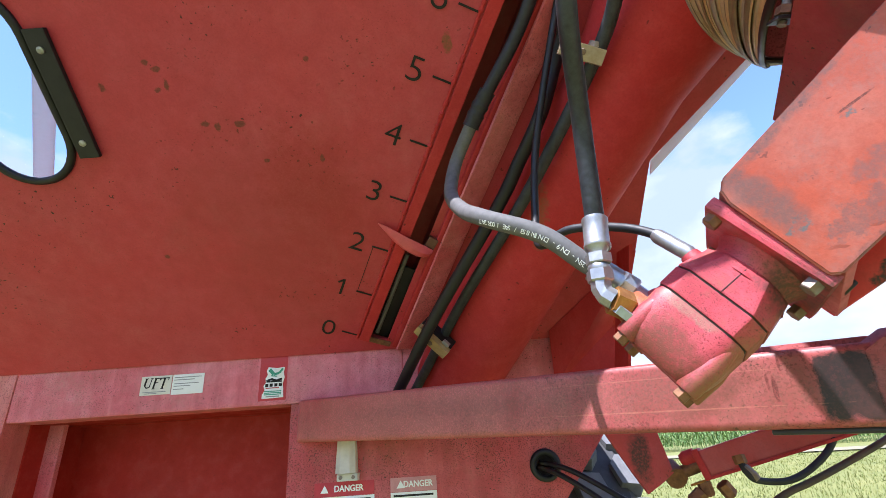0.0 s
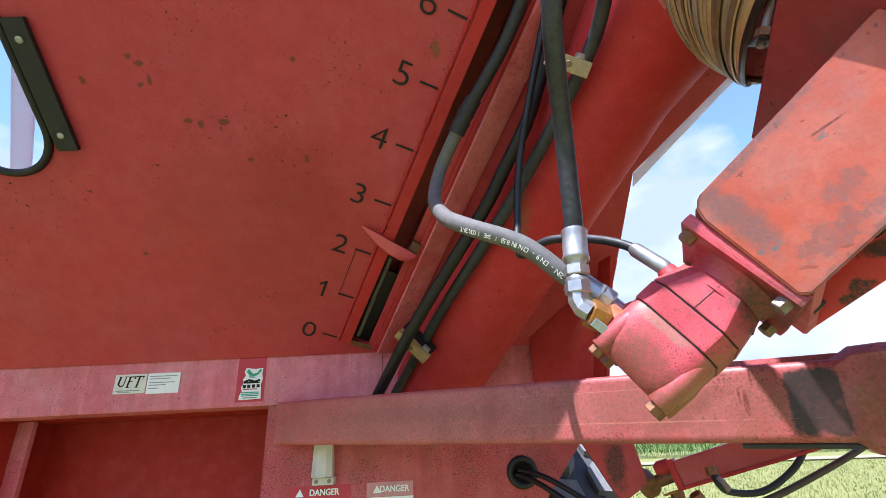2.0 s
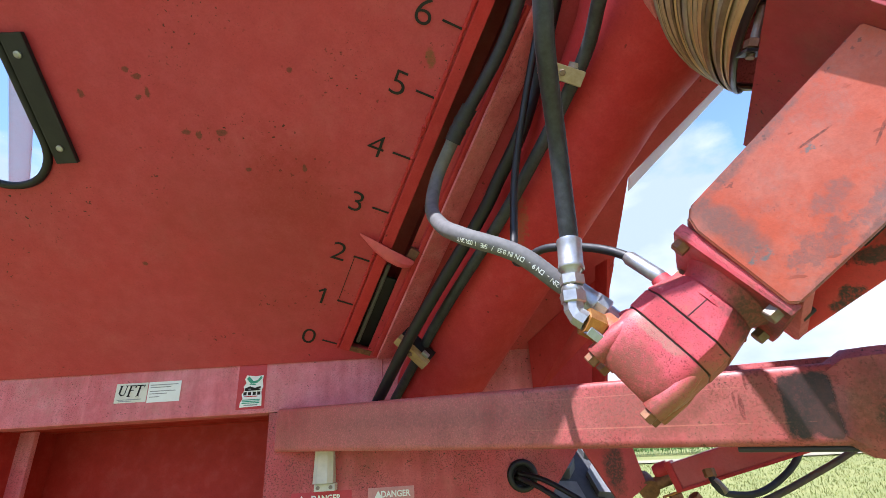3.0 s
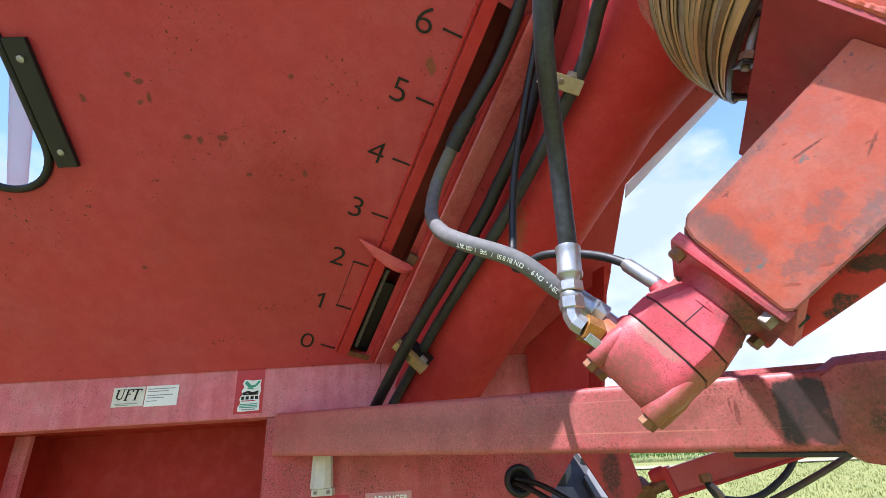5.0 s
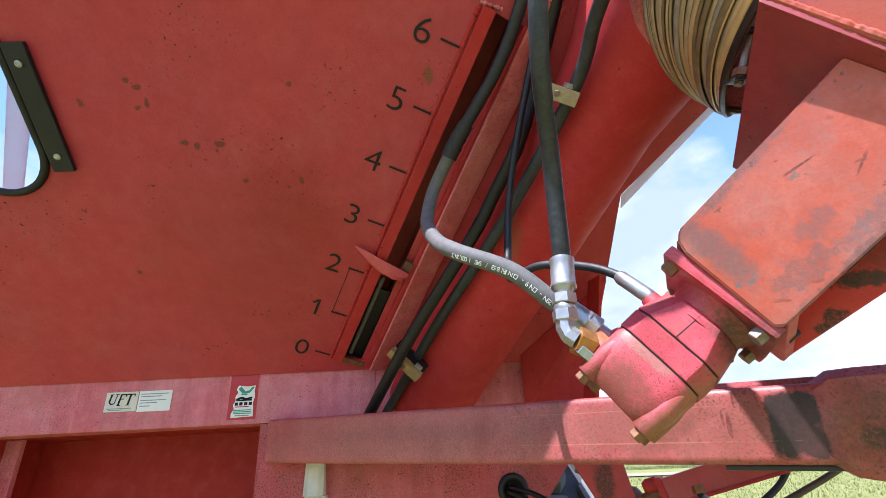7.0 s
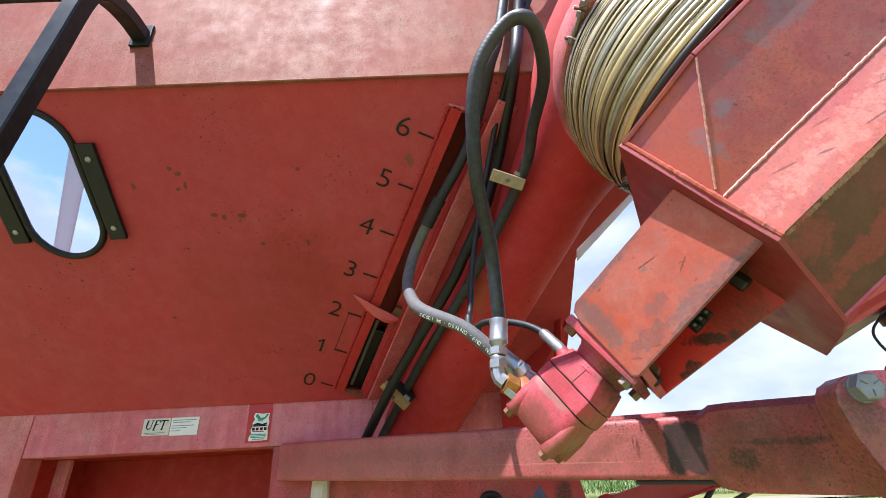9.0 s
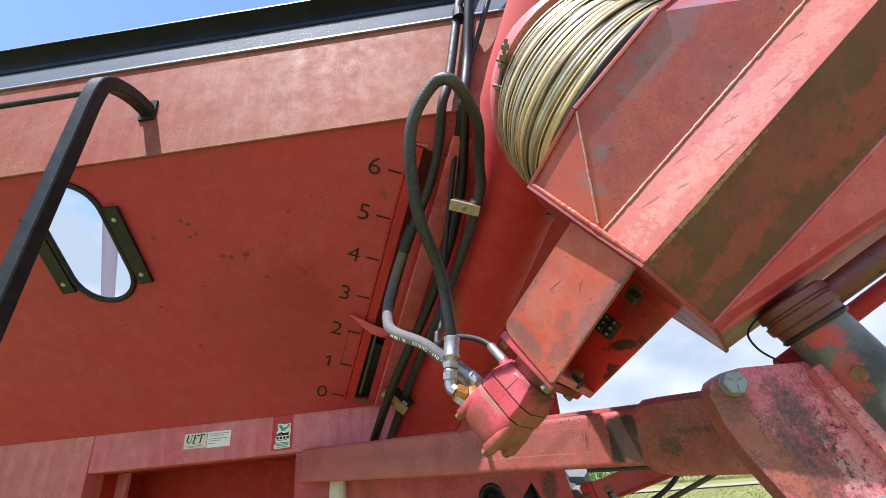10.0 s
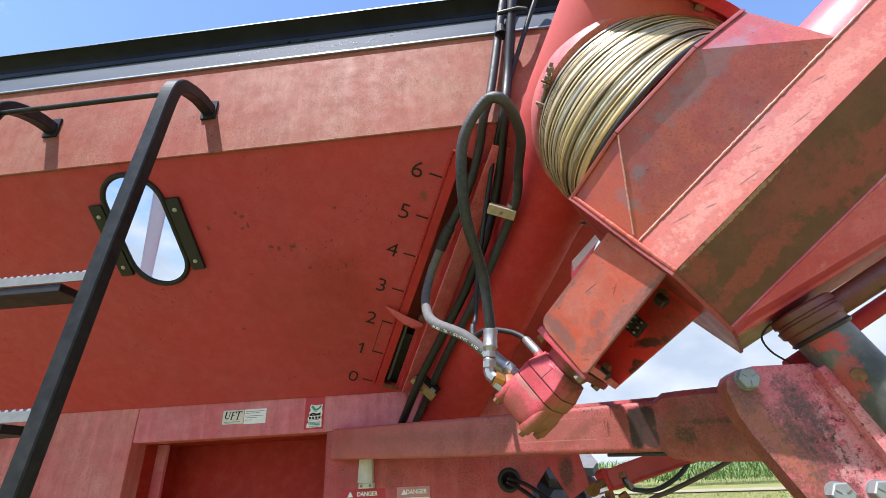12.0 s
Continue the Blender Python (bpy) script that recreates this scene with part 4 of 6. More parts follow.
# black tarpaulin ledge along the top
def strip_along(prof, wave=0.0):
    """A rolled profile (y, z) drawn along the hopper's top."""
    rings = []
    for i in range(45):
        x = -3.2 + 4.0 * i / 44
        rings.append([Vector((x, y + wave * noise.noise(Vector((x * 2.3, z * 5, 1))), z + wave * 1.3 * noise.noise(Vector((x * 1.7, 3, z))))) for y, z in prof])
    bm = bmesh.new()
    loft(bm, rings)
    return bm


ledge = part("tarp_ledge", strip_along(((0.568, 2.788), (0.580, 2.870), (0.61, 2.870), (0.61, 2.788))), LEDGE_GREY, cart, "ledge strip with sky reflection in its colour, water drops", True)
part("upper_lip", strip_along(((0.579, 2.868), (0.594, 2.878), (0.604, 2.900), (0.606, 2.930), (0.598, 2.954), (0.572, 2.972), (0.566, 2.980), (0.575, 2.984), (0.63, 2.984), (0.63, 2.868)), 0.003), LEDGE_BLACK, ledge, "black rolled upper lip", True)
# Dark blue strip added to paint the shaded lip's fade towards blue-grey
part("navy_band", strip_along(((0.5745, 2.8665), (0.584, 2.874), (0.598, 2.896), (0.601, 2.920), (0.606, 2.920), (0.604, 2.894), (0.588, 2.868)), 0.002), LEDGE_NAVY, ledge, "dark blue strip painting the lip's fade to sky tint", True)
part("lip_edge", strip_along(((0.5635, 2.973), (0.5630, 2.978), (0.570, 2.984), (0.574, 2.980)), 0.003), ZINC_BLUE, ledge, "bright edge of the lip")
part("ledge_trim", block((-1.2, 0.570, 2.7845), (X, Y, Z), (4.0, 0.008, 0.006), 0.002), ZINC_BLUE, ledge, "bright trim edge")
bm = bmesh.new()
for _ in range(170):
    x, z = random.triangular(-0.95, 0.15, -0.15), random.uniform(2.795, 2.866)
    c = Vector((x, 0.5685 + (z - 2.788) * 0.146, z))
    turned(c, c - Y * 0.002, ((0, 0.0017), (0.6, 0.0014), (1, 0.0005)), 6, bm)
tagged(part("water_drops", bm, ZINC, ledge), kind="stuff")

# ---- frame below the hopper ----
FY = 1.43
rail = part("frame_rail", block((-0.39, FY + 0.05, 1.7185), (X, Y, Z), (1.84, 0.10, 0.147), 0.006), RED_PINK, cart, "faded pink-red cross rail with stickers")
path = [Vector((-1.3 + 0.012 * k, FY - 0.001 + 0.0015 * noise.noise(Vector((k * 0.3, 0, 0))), 1.7935)) for k in range(145)]
part("rail_weld", sweep(path, 0.0032, 8, wobble=0.4), RED_PINK, rail, "thin ragged weld along the rail", True)
part("rail_seam", rod((-0.145, FY - 0.001, 1.655), (-0.145, FY - 0.001, 1.786), 0.0025, 8), RED_PINK, rail)
part("corner_plate", block((-2.26, FY + 0.047, 1.25), (X, Y, Z), (1.90, 0.10, 1.078), 0.006), RED_CORNER, cart, "wide upright of the frame, more orange than the rail")
part("upright_flange", block((-1.283, FY + 0.17, 1.164), (X, Y, Z), (0.05, 0.02, 0.964), 0.003), RED_PINK, cart)
part("recess_back", block((-0.9, FY + 0.32, 1.19), (X, Y, Z), (0.95, 0.012, 1.0)), RED_DARK, cart, "red panel in a recess, shade put into its colour")
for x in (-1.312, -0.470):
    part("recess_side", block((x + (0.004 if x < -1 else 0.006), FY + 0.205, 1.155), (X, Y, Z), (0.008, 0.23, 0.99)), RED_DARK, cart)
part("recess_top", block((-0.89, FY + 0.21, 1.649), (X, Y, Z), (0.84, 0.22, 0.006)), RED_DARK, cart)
hole = [Vector((0.241 + 0.033 * math.cos(a), FY, 1.437 + 0.033 * math.sin(a))) for a in [2 * math.pi * i / 24 for i in range(24)]]
plate = [Vector((x, FY, z)) for x, z in ((-0.472, 1.643), (-0.472, 0.72), (-0.05, 0.72), (0.289, 1.353), (0.409, 1.497), (0.522, 1.643))]
side = part("side_plate", sheet(plate, [hole], 0.012, (0, -1, 0)), RED_PLATE, cart, "faded red frame plate carrying warning labels")
# Black sheet added behind the hole so that it reads as deep shade
part("hole_backing", block((0.241, FY + 0.075, 1.437), (X, Y, Z), (0.10, 0.012, 0.10)), RUBBER_BLACK, side, "black backing sheet that darkens the grommet's hole")
ringpath = [Vector((0.241 + 0.034 * math.cos(a), FY - 0.003, 1.437 + 0.034 * math.sin(a))) for a in [2 * math.pi * i / 28 for i in range(30)]]
part("grommet", sweep(ringpath, 0.009, 10), RUBBER_BLACK, side, "black rubber grommet", True)
cable_paths = (((0.241, 1.50, 1.44), (0.245, 1.42, 1.44), (0.29, 1.36, 1.425), (0.36, 1.30, 1.38), (0.47, 1.2, 1.30), (0.6, 1.0, 1.2)), ((0.235, 1.50, 1.43), (0.24, 1.41, 1.428), (0.28, 1.35, 1.405), (0.345, 1.29, 1.355), (0.44, 1.2, 1.26), (0.55, 1.0, 1.15)))
for pts in cable_paths:
    c = thing("cable", "black cable coming out of a grommet in the frame", "cable", pts[0], "frame cables")
    part("sheath", sweep(smooth_path(pts), 0.007, 12), RUBBER_BLACK, c, "", True)

# lower web plate behind the tube, closing the front down to the rail
part("lower_gusset", wedge([(0.30, 1.40, 1.80), (0.523, 1.40, 1.80), (0.523, 1.19, 1.958), (0.515, 1.19, 1.955)], [(0.30, 1.42, 1.64), (0.523, 1.42, 1.64), (0.523, 1.43, 1.80), (0.515, 1.43, 1.80)]), RED_TUBE, cart)
part("gusset_rib", wedge([(0.470, 1.19, 1.955), (0.478, 1.19, 1.955), (0.478, 1.42, 1.64), (0.470, 1.42, 1.64)], [(0.470, 1.10, 1.94), (0.478, 1.10, 1.94), (0.478, 1.30, 1.64), (0.470, 1.30, 1.64)]), RED_TUBE, cart)

# ---- slanting beam to the hitch ----
beam = thing("drawbar_beam", "red square steel beam of the drawbar, grimy and speckled", "beam", beam_start)
L = 1.95
part("tube", block(beam_start + BD * (L / 2) - BN * 0.05, (BD, BN, BU), (L, 0.10, 0.114), 0.013, seg=3), RED_BEAM, beam, "", True)
part("end_cap", block(beam_start - BD * 0.003 - BN * 0.05, (BD, BN, BU), (0.006, 0.086, 0.10), 0.002), RED_PINK, beam)
part("back_tube", block(beam_start + BD * 1.14 - BN * 0.085 + BU * 0.012, (BD, BN, BU), (0.28, 0.10, 0.114), 0.008), RED_BEAM, beam, "taller tube behind the beam")
sl = beam_start + BD * 1.66 - BN * 0.058
bm = bmesh.new()
loft(bm, [[sl + BD * (u - 1.66) + BN * y + BU * z for y, z in ((0.0595, z0 + 0.012), (0.0595, z1 - 0.014), (0.045, z1), (-0.06, z1), (-0.06, z0), (0.050, z0))] for u, z0, z1 in ((1.262, -0.055, 0.058), (1.285, -0.072, 0.073), (1.32, -0.078, 0.075), (2.05, -0.086, 0.080))])
part("sleeve", bm, RED_BEAM, beam, "wider red sleeve over the beam", True)
# Black strip added to paint in the beam's dark underside
part("dark_underside", block(beam_start + BD * 1.21 - BN * 0.045 - BU * 0.061, (BD, BN, BU), (0.17, 0.06, 0.008), 0.003), GREASE, beam, "black strip for the beam's dark underside")
cap = thing("plug_cover", "aged white plastic cover under the beam", "cover", (-0.30, 1.40, 1.44))
rings = []
for h, w, dp in ((0, 0.0275, 0.026), (0.15, 0.027, 0.025), (0.85, 0.0245, 0.022), (1.0, 0.024, 0.020)):
    rings.append([Vector((-0.302 + sx * w, 1.405 + sy * dp, 1.452 + 0.082 * h)) for sx, sy in ((-1, -0.5), (-0.5, -1), (0.5, -1), (1, -0.5), (1, 1), (-1, 1))])
bm = bmesh.new()
loft(bm, rings)
part("shell", bm, WHITE_PLASTIC, cap)
part("foot_plate", block((-0.298, 1.412, 1.442), (X, Y, Z), (0.056, 0.036, 0.018), 0.002), WHITE_PLASTIC, cap)
for k in (-1, 1):
    part("screw", rod((-0.298 + 0.017 * k, 1.390, 1.442), (-0.298 + 0.017 * k, 1.395, 1.442), 0.005, 10), BOLT, cap)

# ---- auger tube with hose clamps ----
TA = Vector((0.330, 0.924, 2.086))
TD = Vector((0.584, -1, 0.734)).normalized()
TR = 0.121
auger = thing("auger_tube", "large red auger tube rising along the hopper front", "auger", TA - TD * 0.8)
part("tube", turned(TA - TD * 0.75, TA + TD * 0.86, ((0, TR), (1, TR)), 64), RED_TUBE, auger, "", True)
part("flare", turned(TA + TD * 0.20, TA + TD * 0.86, ((0, TR), (0.16, TR + 0.016), (0.41, 0.192), (0.54, 0.2), (1, 0.2075)), 64), RED_TUBE, auger, "widened upper end with sunlit pink in its colour", True)
part("tube_flange", turned(TA + TD * 0.84, TA + TD * 0.865, ((0, 0.24), (1, 0.24)), 48), RED_DARK, auger, "dark red bolted flange")
for k in range(10):
    a, b, _ = basis(TD)
    ang = 2 * math.pi * k / 10 + 0.2
    c = TA + TD * 0.84 + (a * math.cos(ang) + b * math.sin(ang)) * 0.224
    part("flange_bolt", hexagon(c, -TD, 0.02, 0.012), BOLT_RUST, auger)
for c0, c1, nm in (((0.243, 0.666, 2.172), (0.320, 0.675, 2.143), 0), ((-0.073, 1.205, 1.797), (-0.002, 1.225, 1.727), 1)):
    c0, c1 = V3(c0), V3(c1)
    mid = (c0 + c1) / 2
    w = (c1 - c0).normalized()
    outw = (mid - (TA + TD * (mid - TA).dot(TD))).normalized()
    outw = (outw - w * outw.dot(w)).normalized()
    ax = w.cross(outw)
    lift = 0.012
    half = (c1 - c0).length
    mid2 = mid
    cl = part("hose_clamp", block(mid2 + outw * lift, (w, outw, ax), (half, 0.018, 0.028), 0.0015), CREAM if nm == 0 else BRASS_BAR, auger, "yellow zinc clamp over two hoses")
    part("clamp_base", block(mid - outw * 0.014, (w, outw, ax), ((c1 - c0).length * 0.98, 0.040, 0.022), 0.002), CREAM if nm == 0 else RUBBER_BLACK, cl)
    part("clamp_screw", hexagon(mid2 + outw * (lift + 0.008), outw, 0.011, 0.006), BOLT, cl)
    if nm == 1:
        part("band_tail", block(c1 - w * 0.020 + outw * 0.004 - ax * 0.020, (w, outw, ax), (0.020, 0.010, 0.010), 0.002), ZINC_BLUE, cl, "steel band tail")
        continue
    part("worm_band", turned(c1 - w * 0.016 - ax * 0.016 - outw * 0.008, c1 - w * 0.016 - ax * 0.025 - outw * 0.008, ((0, 0.0168), (1, 0.0168)), 20), BOLT, cl, "steel hose band")

# ---- drum wound with metal bands between tube and housing ----
DC, DN = Vector((0.649, 0.444, 2.239)), Vector((0.041, 0.537, 0.843)).normalized()
FLANGE_N = Vector((-0.629, 0.0374, 0.7766)).normalized()
DC2 = Vector((0.652, 0.446, 2.186))
HINGE = DN.cross(FLANGE_N).normalized()
FAN = DN.angle(FLANGE_N) * 0.985
drum = thing("banded_drum", "fan of tarnished brass and steel bands round the fold joint", "drum", DC)


def ring_at(f, r, w, thick, lo=-2.95, hi=1.75, n=90, swing=0.0):
    """One band, a round strip on the plane that has turned by the share f from the tube's side to the housing's."""
    rings = []
    for k in range(n + 1):
        ang = lo + (hi - lo) * k / n
        ff = f + swing * math.sin(2.3 * ang + 9 * f)
        turn = Matrix.Rotation(FAN * ff, 3, HINGE)
        nn = turn @ DN
        left = nn.cross(HINGE)
        left = left if left.x < 0 else -left
        e = left * math.cos(ang) + HINGE * math.sin(ang)
        rr = r + 0.0015 * noise.noise(Vector((math.cos(ang) * 3, math.sin(ang) * 3, f * 40)))
        c = DC.lerp(DC2, ff) + e * rr + X * (0.055 * ff * max(0.0, -math.sin(ang)) ** 3)
        rings.append([c + e * (thick * math.cos(t)) + nn * (w * math.sin(t)) for t in [math.pi * 2 * j / 8 for j in range(8)]])
    bm = bmesh.new()
    loft(bm, rings)
    return bm


left0 = DN.cross(HINGE)
DCC = DC + Vector((-0.007, -0.008, 0.006))
part("drum_collar", turned(DCC + DN * 0.12, DCC + DN * 0.002, ((0, 0.240), (0.1, 0.262), (0.3, 0.270), (0.9, 0.270), (1, 0.264)), 64), RED_CORNER, drum, "salmon red collar", True)
bm = bmesh.new()
rings = []
for k in range(41):
    f = k / 40
    turn = Matrix.Rotation(FAN * f, 3, HINGE)
    left = (turn @ DN).cross(HINGE)
    left = left if left.x < 0 else -left
    row = []
    for j in range(49):
        ang = -2.9 + 4.6 * j / 48
        row.append(DC.lerp(DC2, f) + (left * math.cos(ang) + HINGE * math.sin(ang)) * 0.257 + X * (0.055 * f * max(0.0, -math.sin(ang)) ** 3))
    rings.append(row)
loft(bm, rings, close=False, caps=False)
part("lining", bm, GOLD_DARK, drum, "dark rubber lining between the bands", True)
f = 0.01
while f < 0.97:
    w = random.choice((0.0016, 0.0022, 0.0030, 0.0034, 0.0042, 0.0056))
    share = w * 2.0 / (0.262 * FAN)
    pick = random.random()
    mat = GOLD_BRIGHT if pick < 0.10 + 0.18 * f else GOLD if pick < 0.62 else STEEL_BAND if pick < 0.75 else GOLD_DARK
    part("band", ring_at(f + share / 2, 0.2605 + random.uniform(-0.003, 0.004), w, w * 0.36, swing=random.uniform(-0.009, 0.009)), mat, drum, "", True)
    f += share * random.choice((0.88, 0.95, 1.0, 1.08))
part("last_band", ring_at(0.972, 0.2615, 0.006, 0.003), GREASE, drum, "dark edge band next to the housing", True)
# clamp bolt on the drum's first band
p, q = Vector((0.399, 0.395, 2.283)), Vector((0.424, 0.300, 2.335))
off = Vector((-0.008, -0.004, 0.002))
tb = part("tension_bolt", rod(p + off, q + off, 0.0045, 12), BOLT, drum, "steel tension bolt")
for t in (0.02, 0.45, 0.62, 0.80):
    part("nut", hexagon(p.lerp(q, t) + off, q - p, 0.016, 0.012), BOLT, tb)
for t in (0.05, 0.55):
    c = p.lerp(q, t) + off
    part("trunnion", rod(c - FLANGE_N * 0.012 - Y * 0.01, c + FLANGE_N * 0.016, 0.004, 10), BOLT_RUST, tb)
p = Vector((0.461, 0.464, 1.977))
q = p + Vector((0.036, -0.051, 0.114))
d = (q - p).normalized()
tb = part("tension_bolt", rod(p, q, 0.0055, 12), BOLT, drum, "steel tension bolt")
for t in (0.10, 0.62, 0.74, 0.88):
    part("nut", hexagon(p.lerp(q, t), d, 0.019, 0.012), BOLT if t > 0.5 else BOLT_RUST, tb)
for t in (0.06, 0.58):
    c = p.lerp(q, t)
    part("trunnion", block(c + Vector((0.006, 0.0, 0.0)), (X, d, X.cross(d).normalized()), (0.040, 0.005, 0.022), 0.001), GREASE, tb, "black lug of the band")

# ---- folding housing: axes along its length, across its face, and away ----
housing = thing("auger_housing", "faceted faded red sheet steel housing with welded seams", "housing", HB)
pts = dict(A=(0, -0.165, -0.012), D=(0.140, -0.152, -0.074), E=(0.352, -0.152, -0.074), F=(0.498, -0.172, -0.010), G=(0.502, 0, 0), B=(0, 0, 0), Bf=(1.15, 0, 0), C=(0, 0.088, 0), Cf=(1.15, 0.084, 0),
           I=(0, 0.19, 0.115), If=(1.15, 0.186, 0.115), J=(0, 0.199, 0.280), Jf=(1.15, 0.40, 0.33), K=(0, 0.074, 0.348), Kf=(1.15, 0.06, 0.36), N=(0, 0.197, 0.155), O=(0.16, 0.223, 0.295), M=(0, -0.165, 0.46), F2=(0.50, -0.2, 0.44), Mf=(1.15, 0.0, 0.40))
bm = bmesh.new()
vv = {k: bm.verts.new(H(*p)) for k, p in pts.items()}
for f in ("ABD", "DBGE", "EGF", "BCCfBfG", "INOJfIf", "NJO", "JKKfJfO", "KMF2MfKf", "ADEFF2M", "FGBfMfF2", "ABCINJKM", "BfCfIfJfKfMf"):
    names, k = [], 0
    while k < len(f):
        if k + 1 < len(f) and f[k + 1] in "f2":
            names.append(f[k:k + 2])
            k += 2
        else:
            names.append(f[k])
            k += 1
    bm.faces.new([vv[x] for x in names])
part("shell", bm, RED_SHELL, housing)
under = [H(*pts[k]) for k in ("I", "N", "O", "Jf", "If")]
part("under_panel", wedge(under, [p + HS * 0.004 for p in under]), RED_MAGENTA, housing, "pink-red underside, bounced light put into its colour")
under = [H(*pts[k]) for k in ("N", "J", "O")]
part("under_corner", wedge(under, [p + HS * 0.004 for p in under]), TAN_RED, housing, "pale tan worn corner")
low = [H(*pts[k]) for k in ("C", "I", "If", "Cf")]
part("lower_panel", wedge(low, [p + HQ * 0.006 - HS * 0.004 for p in low]), GRIME_SHADE, housing, "muddy brown stained lower panel, shade painted in too")
# end plate with a lip, weld beads and seams
lip = [H(-0.004, s, q) for s, q in ((-0.172, -0.016), (0.0, -0.006), (0.092, -0.006), (0.198, 0.113), (0.204, 0.155), (0.206, 0.283), (0.078, 0.355), (-0.172, 0.345))]
part("end_plate", wedge([p - HU * 0.004 for p in lip], [p + HU * 0.0035 for p in lip], 0.001), RED_ENDPLATE, housing, "rusty-edged end plate")
for a, b, r in ((H(0, 0, -0.001), H(1.1, 0, -0.001), 0.0024), (H(0.012, -0.014, -0.007), H(0.139, -0.150, -0.075), 0.0019), (H(0.003, -0.165, -0.014), H(0.003, 0.09, -0.004), 0.0045)):
    n = int((b - a).length / 0.0022)
    part("weld_bead", sweep([a.lerp(b, k / n) + HS * (0.0010 * noise.noise(Vector((k * 0.31, r * 900, 0)))) for k in range(n + 1)], r, 8, wobble=0.45 if r < 0.0044 else 0.3), WELD_PINK if r < 0.0044 else RED_BOX, housing, "rough painted weld", True)
lipn = [pts["A"], pts["D"], pts["E"], pts["F"]]
for a, b in zip(lipn, lipn[1:]):
    a, b = H(*a), H(*b)
    d = (b - a).normalized()
    part("flange_lip", block((a + b) / 2 + FLANGE_N * 0.004, (d, FLANGE_N, d.cross(FLANGE_N)), ((b - a).length, 0.008, 0.010), 0.002), RED_SHELL, housing)
up = part("upper_tube", turned(H(0.46, 0.0, 0.14), H(1.6, 0.0, 0.14), ((0, 0.127), (1, 0.127)), 48), RED_FLARE, housing, "salmon red upper auger tube", True)

# chain box arm below the end plate
def ARM(t, s, q):
    return H(-0.245 * t, s, q + 0.091 * t)


bm = bmesh.new()
front_ring = [ARM(t, s, 0.014) for t, s in ((0.03, -0.070), (0.03, 0.075), (1.02, 0.070), (1.05, 0.062), (1.02, -0.058), (0.995, -0.075), (0.95, -0.083))]
loft(bm, [front_ring, [p + HQ * 0.007 for p in front_ring]])
bmesh.ops.bevel(bm, geom=bm.edges[:], offset=0.002, segments=2, affect="EDGES")
arm = part("arm_face", bm, RED_BOX, housing, "orange-red scratched arm plate")
part("arm_side", wedge([ARM(0.03, -0.067, 0.016), ARM(0.03, -0.061, 0.016), ARM(0.03, -0.061, 0.17), ARM(0.03, -0.067, 0.17)], [ARM(1, -0.076, 0.016), ARM(1, -0.068, 0.016), ARM(1, -0.068, 0.17), ARM(1, -0.076, 0.17)], 0.002), RED_BOX, arm)
part("arm_back", wedge([ARM(0.0, -0.067, 0.165), ARM(0.0, 0.126, 0.165), ARM(0.0, 0.126, 0.172), ARM(0.0, -0.067, 0.172)], [ARM(1, -0.076, 0.165), ARM(1, 0.088, 0.165), ARM(1, 0.088, 0.172), ARM(1, -0.076, 0.172)], 0.002), RED_ARM_BACK, arm, "red back plate, brightened in colour for sunlight")
part("arm_foot", wedge([ARM(0.94, -0.07, 0.022), ARM(0.94, 0.07, 0.022), ARM(0.94, 0.09, 0.165), ARM(0.94, -0.07, 0.165)], [ARM(1, -0.07, 0.022), ARM(1, 0.07, 0.022), ARM(1, 0.09, 0.165), ARM(1, -0.07, 0.165)], 0.001), RED_RUST, arm)
for k in range(3):
    for m in range(2):
        c = ARM(0.40 + 0.052 * k, 0.042 + 0.018 * m, 0.13)
        part("chain_link", block(c, (HU, HS, HQ), (0.0125, 0.017, 0.02), 0.003), GREASE, arm, "black roller chain")
        part("pin", rod(c - HQ * 0.0098, c - HQ * 0.0118, 0.0028, 8), BOLT_GREY, arm)
for t, s, q, r in ((0.945, 0.060, 0.10, 0.018), (0.17, 0.062, 0.09, 0.022)):
    c = ARM(t, s, q)
    part("arm_bolt", hexagon(c, HS, r, 0.022), GREASE, arm)
    part("arm_nut", hexagon(c + HU * 0.012 + HQ * 0.02, -HQ, r, 0.018), BOLT_RUST, arm)

# ---- hydraulic motor ----
motor = thing("hydraulic_motor", "pitted red cast hydraulic motor bolted to a flange", "motor", H(-0.36, 0, 0.19))
fl = block(H(-0.2575, -0.003, 0.188), (HU, HS, HQ), (0.017, 0.152, 0.150), 0.005)
fl = part("flange", fl, RED_MOTOR, motor)
for s, q in ((-0.063, 0.128), (0.058, 0.128), (-0.063, 0.246), (0.058, 0.246)):
    c = H(-0.266, s, q)
    part("flange_bolt", hexagon(c, -HU, 0.0175, 0.012), BOLT if s > 0 else BOLT_RUST, fl)
    part("bolt_shank", rod(c, c + HU * 0.04, 0.006, 10), BOLT_RUST, fl)


def casting(u0, u1, ring0, ring1, bevel):
    return wedge([H(u0, s, q + 0.19) for s, q in ring0], [H(u1, s, q + 0.19) for s, q in ring1], bevel)


def squircle(w, c):
    return [(-w, -w + c), (-w + c, -w), (w - c, -w), (w, -w + c), (w, w - c), (w - c, w), (-w + c, w), (-w, w - c)]


part("neck", turned(H(-0.266, 0, 0.19), H(-0.300, 0, 0.19), ((0, 0.058), (0.25, 0.052), (0.6, 0.049), (1, 0.056)), 28), RED_MOTOR, motor, "", True)
front_body = part("gear_section", casting(-0.290, -0.3325, squircle(0.052, 0.026), squircle(0.0605, 0.020), 0.003), RED_MOTOR, motor)
